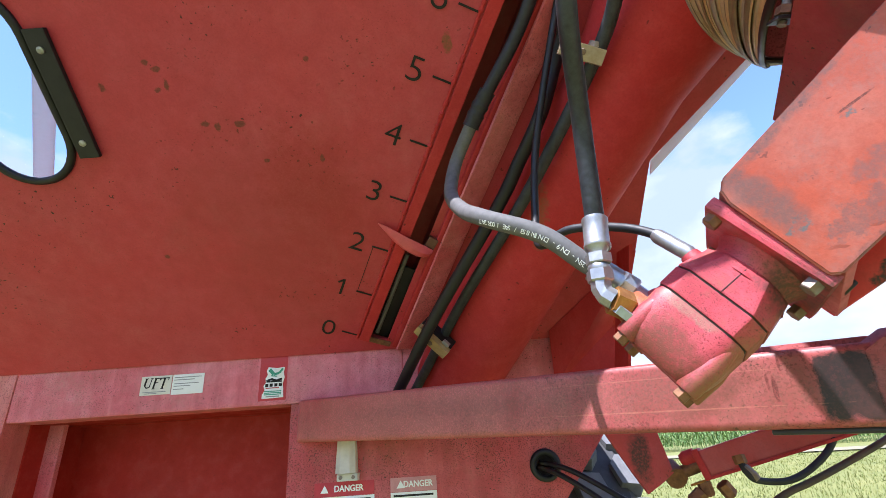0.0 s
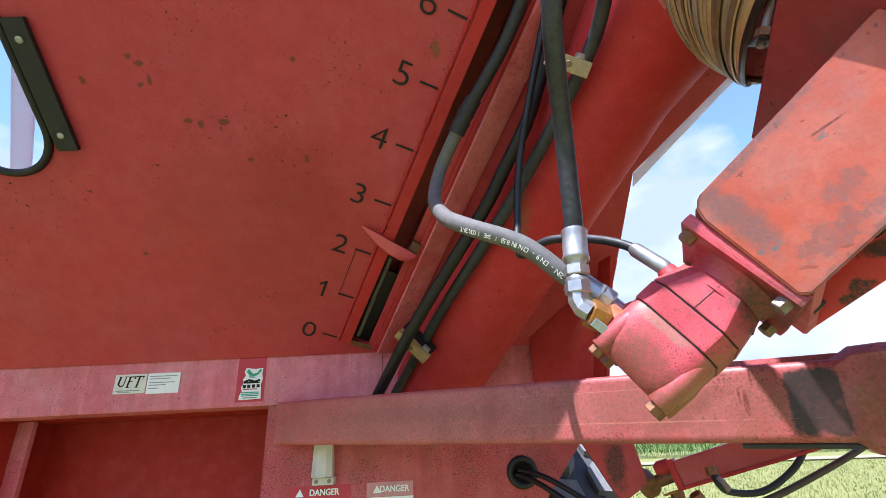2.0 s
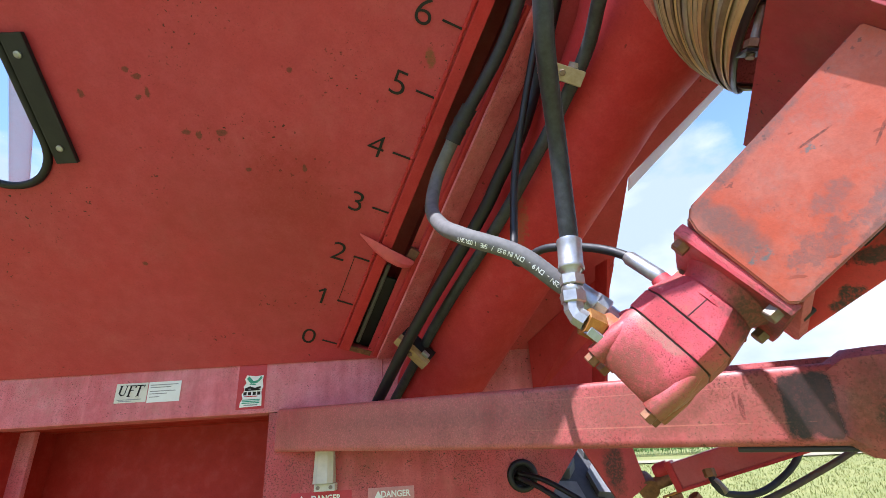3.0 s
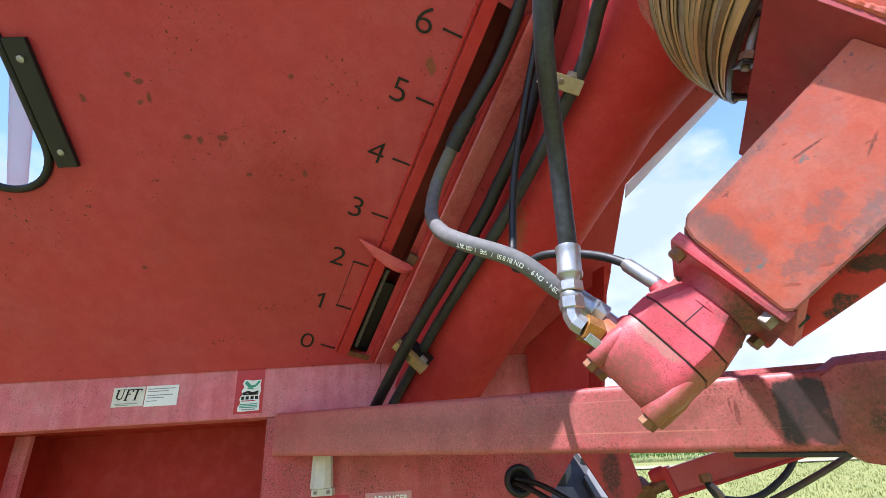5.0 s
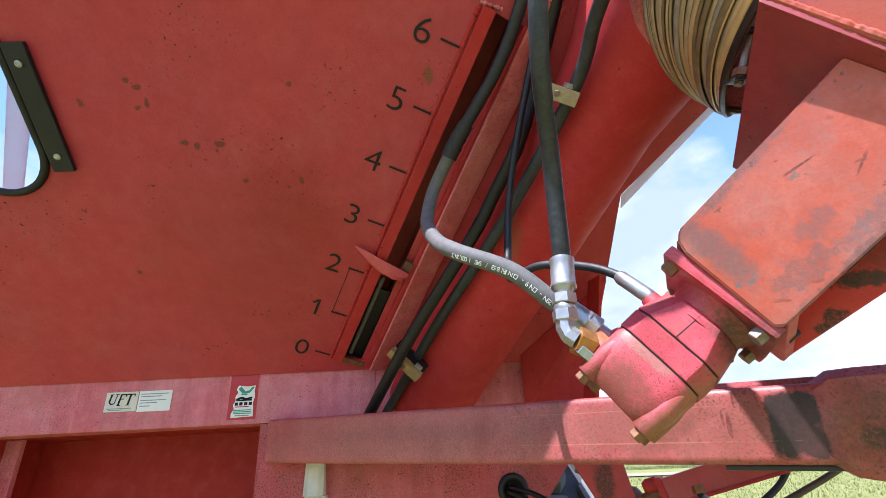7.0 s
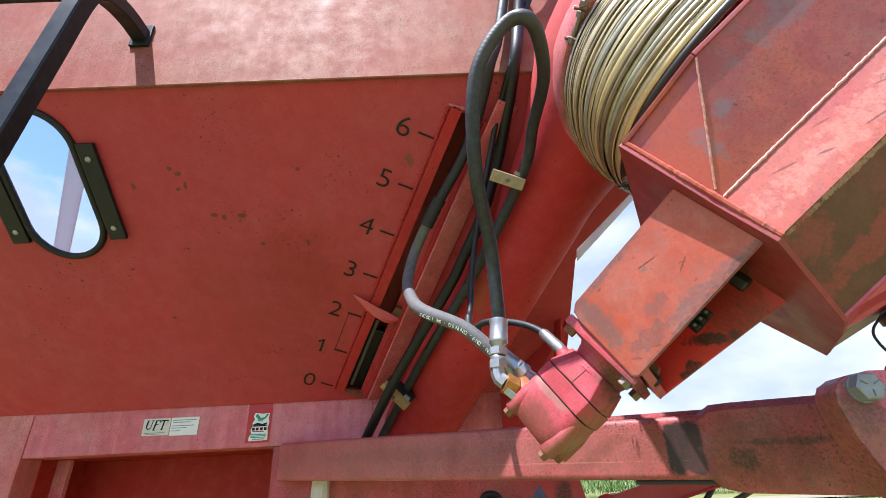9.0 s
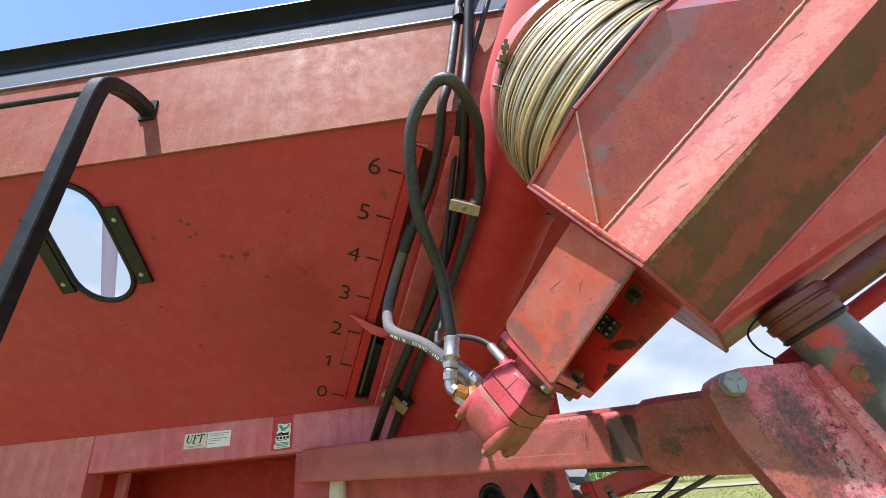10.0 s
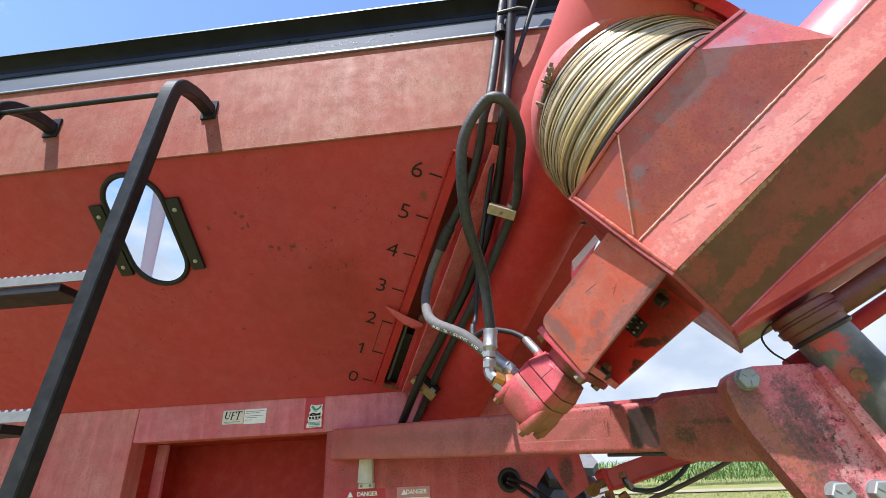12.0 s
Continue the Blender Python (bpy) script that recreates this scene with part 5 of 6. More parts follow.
part("seam", sweep([H(-0.293, 0.0, 0.1375), H(-0.3315, 0.0, 0.1299)], 0.0008, 6), INK, front_body)
part("valve_section", casting(-0.3345, -0.3640, squircle(0.0600, 0.019), squircle(0.0600, 0.019), 0.002), RED_MOTOR, motor)
for u in (-0.3335, -0.3652):
    part("gasket", casting(u + 0.0006, u - 0.0006, squircle(0.0588, 0.019), squircle(0.0585, 0.019), 0), GREASE, motor)
rings = []
for u, w, c in ((-0.3662, 0.0600, 0.019), (-0.370, 0.0610, 0.021), (-0.404, 0.0605, 0.022), (-0.420, 0.0585, 0.022), (-0.434, 0.0540, 0.020), (-0.441, 0.0480, 0.020)):
    ring = []
    for ang in range(40):
        a = 2 * math.pi * ang / 40
        k = (abs(math.cos(a)) ** 5 + abs(math.sin(a)) ** 5) ** (-0.2)
        ring.append(H(u, w * k * math.cos(a) * 0.985, 0.19 + w * k * math.sin(a) * 0.985))
    rings.append(ring)
bm = bmesh.new()
loft(bm, rings)
body = part("end_housing", bm, RED_MOTOR, motor, "end casting brown with rust and painted shade", True)
part("web", turned(H(-0.418, 0.010, 0.140), H(-0.438, 0.010, 0.146), ((0, 0.003), (0.5, 0.008), (1, 0.005)), 14), RED_MOTOR, body, "", True)
for s, q in ((-0.043, 0.146), (0.047, 0.146), (-0.043, 0.234), (0.047, 0.234)):
    part("bolt_boss", turned(H(-0.372, s * 0.98, 0.19 + (q - 0.19) * 0.98), H(-0.443, s, q), ((0, 0.010), (0.4, 0.0150), (0.96, 0.0138), (1, 0.0125)), 18), RED_MOTOR, body, "", True)
    part("case_bolt", hexagon(H(-0.443, s, q), -HU, 0.0160, 0.011), BOLT_RUST, body)
for s0, uu, q in ((-0.045, -0.410, 0.165), (-0.045, -0.385, 0.215)):
    part("port_boss", turned(H(uu, s0, q), H(uu + 0.003, s0 - 0.030, q), ((0, 0.026), (1, 0.021)), 20), RED_MOTOR, body, "", True)
part("drain_boss", turned(H(-0.312, -0.045, 0.176), H(-0.308, -0.066, 0.176), ((0, 0.016), (1, 0.012)), 16), RED_MOTOR, front_body, "", True)


# ---- hoses and their fittings ----
def hose(label, pts, r, material, at, group="hydraulic hoses", name="hydraulic_hose", n=12, seg=20):
    t = thing(name, label, "hose", at, group)
    part("rubber_hose", sweep(smooth_path(pts, n), r, seg), material, t, "", True)
    return t


def ferrule(t, p, q, r, mat=None):
    """A crimped sleeve with flutes from p to q."""
    p, q = V3(p), V3(q)
    a, b, d = basis(q - p)
    own = bmesh.new()
    seg = 32
    rings = []
    for h, k in ((0, 0.93), (0.04, 1.0), (0.12, 1.0), (0.16, 0.95), (0.80, 0.95), (0.86, 1.0), (0.97, 1.0), (1, 0.85)):
        flute = 0.035 if 0.14 < h < 0.82 else 0.0
        rings.append([p.lerp(q, h) + (a * math.cos(2 * math.pi * i / seg) + b * math.sin(2 * math.pi * i / seg)) * r * k * (1 - flute * (i % 4 == 0)) for i in range(seg)])
    loft(own, rings)
    return part("crimp_sleeve", own, mat or ZINC, t, "bright zinc crimp sleeve", True)


loop_pts = ((0.2155, 0.595, 1.785), (0.207, 0.544, 1.916), (0.179, 0.43, 2.021), (0.187, 0.348, 2.163), (0.244, 0.309, 2.246), (0.292, 0.303, 2.241), (0.333, 0.415, 2.232), (0.332, 0.550, 2.218), (0.315, 0.668, 2.160), (0.19, 0.89, 1.99), (0.038, 1.146, 1.831), (-0.109, 1.414, 1.654))
h1 = hose("black ribbed hydraulic hose looping from the motor to a clamp", loop_pts, 0.0134, RUBBER_RIB, loop_pts[0])
fe = ferrule(h1, (0.2095, 0.592, 1.733), (0.2150, 0.596, 1.780), 0.0180)
part("neck", turned((0.2085, 0.591, 1.735), (0.2065, 0.590, 1.712), ((0, 0.017), (0.3, 0.012), (1, 0.012)), 20), ZINC, h1, "", True)
part("swivel_nut", hexagon((0.2075, 0.590, 1.724), (-0.05, 0, -1), 0.030, 0.014), ZINC, h1)
part("collar", turned((0.2065, 0.590, 1.708), (0.2050, 0.590, 1.700), ((0, 0.014), (0.5, 0.0155), (1, 0.014)), 20), ZINC, h1, "", True)
part("swivel_nut", hexagon((0.2052, 0.590, 1.701), (-0.06, 0, -1), 0.030, 0.016), ZINC, h1)
elbow = [V3(p) for p in ((0.2045, 0.590, 1.690), (0.2030, 0.590, 1.676), (0.2060, 0.588, 1.667), (0.2150, 0.584, 1.658))]
part("elbow", sweep(elbow, 0.0138, 8), ZINC, h1, "faceted zinc elbow")
nd = (H(-0.405, -0.05, 0.165) - V3((0.2100, 0.585, 1.661))).normalized()
part("brass_nut", hexagon((0.2120, 0.585, 1.660), nd, 0.033, 0.026), BRASS, h1, "rusty yellow adaptor nut")
part("zinc_nut", hexagon((0.2190, 0.592, 1.640), (0.5, -0.3, 0.5), 0.034, 0.012), ZINC_BLUE, h1)

grey_pts = ((0.236, 0.630, 1.705), (0.205, 0.634, 1.728), (0.148, 0.642, 1.783), (0.069, 0.675, 1.833), (0.039, 0.751, 1.891), (0.025, 0.836, 1.972), (0.040, 0.872, 2.062), (0.068, 0.845, 2.115), (0.096, 0.812, 2.156))
h2 = hose("dusty grey hydraulic hose with white print bending into the slot", grey_pts, 0.0142, RUBBER_GREY, grey_pts[0])
up_pts = ((0.068, 0.845, 2.115), (0.098, 0.810, 2.160), (0.139, 0.765, 2.210), (0.176, 0.724, 2.257), (0.208, 0.676, 2.308), (0.236, 0.612, 2.370), (0.254, 0.550, 2.420), (0.284, 0.545, 2.520), (0.350, 0.545, 2.860), (0.40, 0.55, 3.1))
part("upper_hose", sweep(smooth_path(up_pts, 10), 0.0135, 18), RUBBER, h2, "blacker upper length in a split sleeve", True)
part("tape_wrap", sweep(smooth_path(((0.078, 0.834, 2.130), (0.098, 0.810, 2.160), (0.118, 0.787, 2.184)), 8), 0.0180, 16, wobble=0.12), RUBBER, h2, "torn black tape", True)
ferrule(h2, (0.212, 0.633, 1.722), (0.246, 0.629, 1.690), 0.0205)
part("swivel_nut", hexagon((0.244, 0.629, 1.692), (0.72, -0.05, -0.68), 0.036, 0.020), ZINC_BLUE, h2)
part("adaptor", rod((0.250, 0.628, 1.687), H(-0.385, -0.06, 0.215), 0.015, 16), ZINC_BLUE, h2, "", True)

hA = hose("black hydraulic hose running up the auger tube", ((-0.215, 1.405, 1.580), (-0.167, 1.355, 1.621), (-0.036, 1.147, 1.791), (0.129, 0.942, 1.987), (0.177, 0.874, 2.056), (0.222, 0.800, 2.123), (0.259, 0.768, 2.218), (0.286, 0.705, 2.304), (0.304, 0.616, 2.372), (0.320, 0.550, 2.451), (0.344, 0.550, 2.596), (0.379, 0.492, 2.823), (0.420, 0.450, 3.100)), 0.0150, RUBBER_BLACK, (-0.215, 1.405, 1.58))
thin = hose("thin black drain hose from the motor up the tube", ((0.318, 0.580, 1.716), (0.297, 0.606, 1.755), (0.261, 0.640, 1.785), (0.205, 0.681, 1.805), (0.172, 0.728, 1.803)), 0.0068, RUBBER, (0.318, 0.58, 1.716))
part("sleeve", turned((0.323, 0.574, 1.708), (0.297, 0.606, 1.755), ((0, 0.0085), (0.08, 0.0105), (0.9, 0.0105), (1, 0.008)), 16), ZINC, thin, "zinc crimp sleeve", True)
part("tee", sweep(smooth_path(((0.185, 0.712, 1.802), (0.168, 0.738, 1.806), (0.166, 0.748, 1.822), (0.168, 0.756, 1.842)), 6), 0.0088, 12), RUBBER, thin, "", True)
part("upper_line", sweep(smooth_path(((0.168, 0.756, 1.838), (0.177, 0.793, 1.882), (0.200, 0.778, 2.047), (0.261, 0.681, 2.298), (0.284, 0.629, 2.371), (0.307, 0.558, 2.425), (0.341, 0.558, 2.545), (0.456, 0.502, 2.835), (0.550, 0.470, 3.050)), 10), 0.0075, 14), RUBBER_BLACK, thin, "", True)
# strap holding the rising hoses together
part("strap", sweep([V3(p) for p in ((0.332, 0.505, 2.795), (0.350, 0.498, 2.79), (0.395, 0.480, 2.775), (0.420, 0.480, 2.765))], 0.007, 10), RUBBER_BLACK, hA, "black strap", True)
part("strap", turned((0.335, 0.535, 2.73), (0.338, 0.533, 2.76), ((0, 0.021), (1, 0.021)), 18), RUBBER_BLACK, hA)

# white print along the grey hose, upside down as it is mounted
path = smooth_path(grey_pts, 30)
along = [0.0]
for a, b in zip(path, path[1:]):
    along.append(along[-1] + (b - a).length)
bm = bmesh.new()
text = "2SN - DN19 - DIN EN 853 / SAE 100R2AT"
for k, ch in enumerate(text):
    if ch == " ":
        continue
    want = 0.040 + 0.0047 * k
    i = next(j for j, v in enumerate(along) if v >= want)
    tan = (path[i + 1] - path[i - 1]).normalized()
    face = Vector((0.05, -0.70, -0.72))
    face = (face - tan * face.dot(tan)).normalized()
    glyph = lettering(ch, path[i] + face * 0.0147, tan, face.cross(tan), 0.0105, WHITE_LABEL, None, "glyph", 0.0002)
    bm.from_mesh(glyph.data)
    old = glyph.data
    bpy.data.objects.remove(glyph)
    bpy.data.meshes.remove(old)
part("hose_print", bm, WHITE_LABEL, h2, "white printed lettering")

# ---- ladder on the left of the front ----
ladder = thing("ladder", "black steel boarding ladder fixed to the hopper band", "ladder", (-0.9, 0.38, 0.5))
for dx in (0.0, -0.56):
    path = smooth_path([(x + dx, y, z) for x, y, z in ((-0.644, 0.574, 2.586), (-0.641, 0.51, 2.579), (-0.637, 0.450, 2.558), (-0.632, 0.404, 2.526), (-0.633, 0.382, 2.470), (-0.649, 0.380, 2.30), (-0.684, 0.380, 1.947), (-0.711, 0.380, 1.641), (-0.765, 0.38, 1.0), (-0.80, 0.38, 0.55))], 8)
    part("stile", sweep(path, 0, square=(0.038, 0.038), up=X), BLACK_LADDER, ladder)
    part("foot_plate", block((-0.644 + dx, 0.571, 2.588), (X, Y, Z), (0.05, 0.008, 0.075), 0.002), BLACK_LADDER, ladder)
part("top_bar", rod((-1.19, 0.392, 2.490), (-0.635, 0.392, 2.490), 0.0075, 14), BLACK_LADDER, ladder)
for k in range(5):
    z = 1.925 - 0.306 * k
    x0 = -0.684 - 0.088 * (1.945 - z) - 0.019
    rung = part("rung", block((x0 - 0.262, 0.367, z - 0.011), (X, Y, Z), (0.524, 0.004, 0.022), 0.001), RUNG_GREY, ladder, "grey rung face")
    # Black tread, lowered in front, paints in the shade under the rung
    part("tread", block((x0 - 0.292, 0.410, z - 0.032), (X, Y, Z), (0.464, 0.082, 0.019), 0.002), RUBBER_BLACK, rung, "rung tread in black, its shade put into the colour")
    bm = bmesh.new()
    for j in range(32):
        c = Vector((x0 - 0.008 - 0.0165 * j, 0.385, z))
        wedge([c + Vector(p) for p in ((-0.006, -0.02, -0.003), (0.006, -0.02, -0.003), (0.006, 0.02, -0.003), (-0.006, 0.02, -0.003))], [c + Vector(p) for p in ((-0.003, -0.019, 0.004), (0.003, -0.019, 0.004), (0.003, 0.019, 0.004), (-0.003, 0.019, 0.004))], 0, bm)
    part("grip_teeth", bm, ZINC, rung, "bare metal grip teeth")

# ---- swivel bracket with big bolts, beside the beam ----
PN, PS = PLATE_N, PLATE_AXES[0]
bracket = thing("hitch_bracket", "rusting red steel bracket plate with large hexagon bolts", "bracket", PL(0.1, -0.3))
ring = [(-0.038, -0.014), (-0.035, 0.000), (-0.027, 0.012), (-0.011, 0.0205), (0.018, 0.0250), (0.121, 0.0240), (0.30, -0.30), (0.36, -0.62), (0.27, -0.62), (0.036, -0.191), (-0.018, -0.090), (-0.031, -0.056)]
part("plate", wedge([PL(s, z) for s, z in ring], [PL(s, z, -0.045) for s, z in ring], 0.005), RED_RUST, bracket)
f0, f1 = PL(0.126, 0.016, 0.010), PL(0.300, -0.45, 0.010)
fd = (f1 - f0).normalized()
part("side_flange", block((f0 + f1) / 2, (fd, fd.cross(PN), PN), ((f1 - f0).length, 0.032, 0.028), 0.011), RED_RUST, bracket, "red flange beside the pivot pipe")
for s, z in ((-0.001, 0.002), (0.083, -0.187), (0.146, -0.187)):
    c = PL(s, z, 0.0)
    part("washer", turned(PL(s, z, -0.001), PL(s, z, 0.003), ((0, 0.0195), (1, 0.0195)), 24), BOLT_GREY, bracket)
    bo = part("bolt_head", hexagon(PL(s, z, 0.003), PN, 0.0335, 0.017, None, 0.1), BOLT_GREY, bracket, "grey bolt head with grade marks")
    for k in range(3):
        a = 2 * math.pi * k / 3 + 0.5
        e = PS * math.cos(a) + Z * math.sin(a)
        part("grade_mark", block(PL(s, z, 0.0205) + e * 0.009, (e, PN.cross(e), PN), (0.009, 0.0016, 0.001)), BOLT, bo)
# pipe, collar and brace arms
ax0, ax1 = Vector((0.808, 0.372, 1.688)), Vector((0.906, 0.358, 1.458))
ax = (ax1 - ax0).normalized()
pipe = thing("pivot_pipe", "worn black and red pivot pipe with a collar", "pipe", ax1)
part("pipe", turned(ax0, ax0 + ax * 0.9, ((0, 0.048), (1, 0.048)), 36), PIPE_PAINT, pipe, "", True)
part("collar", turned(ax0 - ax * 0.030, ax0 + ax * 0.022, ((0, 0.050), (0.08, 0.057), (0.30, 0.058), (0.34, 0.054), (0.42, 0.054), (0.46, 0.059), (0.72, 0.058), (0.78, 0.053), (1, 0.052)), 36), RED_BROWN, pipe, "dark red collar", True)
part("seal_ring", turned(ax0 + ax * 0.020, ax0 + ax * 0.030, ((0, 0.051), (0.5, 0.055), (1, 0.051)), 36), GREASE, pipe, "black seal", True)
part("pin_hole", turned(ax0 + ax * 0.11 + Vector((-0.035, -0.044, -0.008)), ax0 + ax * 0.11 + Vector((-0.030, -0.036, -0.006)), ((0, 0.011), (1, 0.011)), 16), BOLT_RUST, pipe)
armb = thing("brace_arm", "brown-red steel brace arm running up from the collar", "brace", ax0)
part("tube", rod(ax0 + Vector((0.02, 0.0, 0.01)), ax0 + Vector((0.45, -0.22, 0.24)), 0.022, 24), RED_BROWN, armb, "", True)
armc = thing("brace_arm", "thin dark red strut beside the pivot pipe", "brace", ax0)
part("tube", rod((0.790, 0.452, 1.620), (1.23, 0.45, 1.845), 0.016, 18), RED_TUBE, armc, "", True)
wire = hose("thin black wire hanging beside the collar", ((0.782, 0.39, 1.704), (0.762, 0.385, 1.699), (0.738, 0.385, 1.687), (0.720, 0.385, 1.666), (0.729, 0.385, 1.639), (0.757, 0.387, 1.616)), 0.0018, RUBBER_BLACK, (0.782, 0.39, 1.704), "", "wire", 8, 8)
lug = thing("hinge_lug", "small yellowish steel lug under the housing", "lug", H(0.20, 0.2, 0.3))
part("plate", wedge([H(0.26, 0.2, 0.27), H(0.31, 0.2, 0.27), H(0.305, 0.226, 0.28), H(0.275, 0.224, 0.28)], [H(0.26, 0.2, 0.282), H(0.31, 0.2, 0.282), H(0.305, 0.226, 0.292), H(0.275, 0.224, 0.292)], 0.002), TAN_RED, lug)

# ---- hydraulic cylinder and hoses under the beam ----
gus = thing("cylinder_bracket", "red steel bracket plate hanging under the beam", "bracket", (0.42, 1.2, 1.4))
g = [(0.345, 1.525), (0.474, 1.525), (0.496, 1.412), (0.470, 1.395), (0.429, 1.372), (0.404, 1.416)]
part("plate", wedge([(x, 1.21, z) for x, z in g], [(x, 1.222, z) for x, z in g], 0.002), RED_STRAP, gus)
cyl = thing("hydraulic_cylinder", "red hydraulic cylinder with a grey rod eye", "cylinder", (0.56, 1.2, 1.41))
c0, c1 = Vector((0.566, 1.20, 1.428)), Vector((0.86, 1.02, 1.520))
cd = (c1 - c0).normalized()
ca = cd.cross(Z).normalized()
cb = ca.cross(cd)
part("barrel", block((c0 + c1) / 2, (cd, ca, cb), ((c1 - c0).length, 0.058, 0.056), 0.005), RED_STRAP, cyl, "square red barrel")
part("edge_flange", block((c0 + c1) / 2 - cb * 0.030, (cd, ca, cb), ((c1 - c0).length, 0.068, 0.006), 0.002), RED_TUBE, cyl)
part("gland", block(c0 - cd * 0.004, (cd, ca, cb), (0.016, 0.068, 0.066), 0.006), RED_TUBE, cyl)
part("end_boss", turned(c0 - cd * 0.01 + cb * 0.02, c0 - cd * 0.045 + cb * 0.02, ((0, 0.017), (0.7, 0.017), (1, 0.012)), 16), RED_TUBE, cyl, "dark red boss", True)
part("rod", rod(c0, c0 - cd * 0.085 - Z * 0.005, 0.014, 18), BOLT_RUST, cyl, "grey piston rod", True)
part("rod_eye", turned(c0 - cd * 0.075 + Vector((0, -0.02, -0.01)), c0 - cd * 0.075 + Vector((0, 0.02, 0.01)), ((0, 0.024), (1, 0.024)), 20), BOLT_RUST, cyl)
for p, d in (((0.548, 1.19, 1.392), (0.15, 0.05, -1)), ((0.588, 1.19, 1.385), (0.5, 0.05, -0.75)), ((0.535, 1.18, 1.372), (-0.8, 0.1, -0.6))):
    part("pin_nut", hexagon(p, d, 0.026, 0.030), BOLT_RUST, cyl)
part("split_pin", rod((0.515, 1.18, 1.387), (0.56, 1.18, 1.397), 0.0025, 8), BRASS, cyl)
ch = hose("black hydraulic hose curving up from the cylinder port", ((0.572, 1.06, 1.435), (0.574, 1.05, 1.415), (0.592, 1.05, 1.400), (0.650, 1.05, 1.396), (0.708, 1.05, 1.418), (0.764, 1.05, 1.462), (0.83, 1.05, 1.56)), 0.0064, RUBBER, (0.59, 1.09, 1.43), "cylinder hoses")
part("ferrule", turned((0.573, 1.055, 1.426), (0.590, 1.050, 1.4012), ((0, 0.0078), (0.2, 0.0098), (0.8, 0.0098), (1, 0.0085)), 16), BOLT, ch, "dull steel ferrule", True)
part("port_nut", hexagon((0.572, 1.062, 1.446), (0.02, -0.25, -1), 0.021, 0.016), BOLT_RUST, ch, "rusty port nut")
hose("black hydraulic hose with a worn brown stretch", ((0.50, 1.05, 1.30), (0.623, 1.05, 1.367), (0.690, 1.05, 1.390), (0.750, 1.05, 1.411), (0.869, 1.05, 1.457), (0.98, 1.05, 1.51)), 0.0064, RUBBER_BROWN, (0.5, 0.97, 1.35), "cylinder hoses")

# ---- wheel ----
wheel = thing("wheel", "large weathered tractor tyre with chunky grey lugs", "wheel", (0.40, 2.60, 0))
WC = Vector((0.40, 2.60, 0.86))
R = 0.86
part("tyre", turned(WC - X * 0.27, WC + X * 0.27, ((0, R - 0.22), (0.02, R - 0.10), (0.10, R - 0.055), (0.5, R - 0.045), (0.90, R - 0.055), (0.98, R - 0.10), (1, R - 0.22)), 72), TYRE_DARK, wheel, "", True)
part("rim", turned(WC - X * 0.22, WC + X * 0.22, ((0, 0.45), (0.1, 0.50), (0.9, 0.50), (1, 0.45)), 48), RED_DARK, wheel)
HEX = ((-0.062, -0.030), (-0.030, -0.066), (0.040, -0.060), (0.064, 0.022), (0.030, 0.064), (-0.044, 0.054))
for k in range(30):
    for col in (-3, -1, 1, 3):
        a = 2 * math.pi * (k + (0.5 if col in (-1, 3) else 0) + 0.25) / 30
        e, tdir = Vector((0, math.cos(a), math.sin(a))), Vector((0, -math.sin(a), math.cos(a)))
        own = bmesh.new()
        drop = 0.03 if abs(col) == 3 else 0.0
        loft(own, [[WC + X * (0.078 * col + x) + tdir * (y * 1.1) + e * (R - 0.07 - drop) for x, y in HEX], [WC + X * (0.078 * col + x * 0.9) + tdir * y + e * (R - drop) for x, y in HEX]])
        part("lug", own, TYRE, wheel)

# ---- labels ----
def label(what, x0, x1, z0, z1, mat, y=FY - 0.0015, th=0.001, cat="sticker"):
    t = thing("label", what, cat, ((x0 + x1) / 2, y, (z0 + z1) / 2), "rail labels")
    base = part("sheet", block(((x0 + x1) / 2, y, (z0 + z1) / 2), (X, Y, Z), (x1 - x0, th, z1 - z0)), mat, t)
    return t, base


def bar(parent, x0, x1, z0, z1, mat, y=FY - 0.003):
    part("print_bar", block(((x0 + x1) / 2, y, (z0 + z1) / 2), (X, Y, Z), (x1 - x0, 0.0006, z1 - z0)), mat, parent)


t, b = label("cream nameplate sticker with a dark mark on the rail", -0.926, -0.835, 1.697, 1.752, PALE_LABEL)
bar(b, -0.918, -0.848, 1.7045, 1.7065, INK_GREY)
bar(b, -0.912, -0.876, 1.7005, 1.7025, INK_GREY)


def stroke(parent, p, q, w, mat, y=FY - 0.003):
    """A slanting printed stroke on the rail, from p to q (x, z)."""
    p, q = Vector((p[0], y, p[1])), Vector((q[0], y, q[1]))
    d = (q - p).normalized()
    part("print_bar", block((p + q) / 2, (d, d.cross(Y), Y), ((q - p).length, w, 0.0006)), mat, parent)


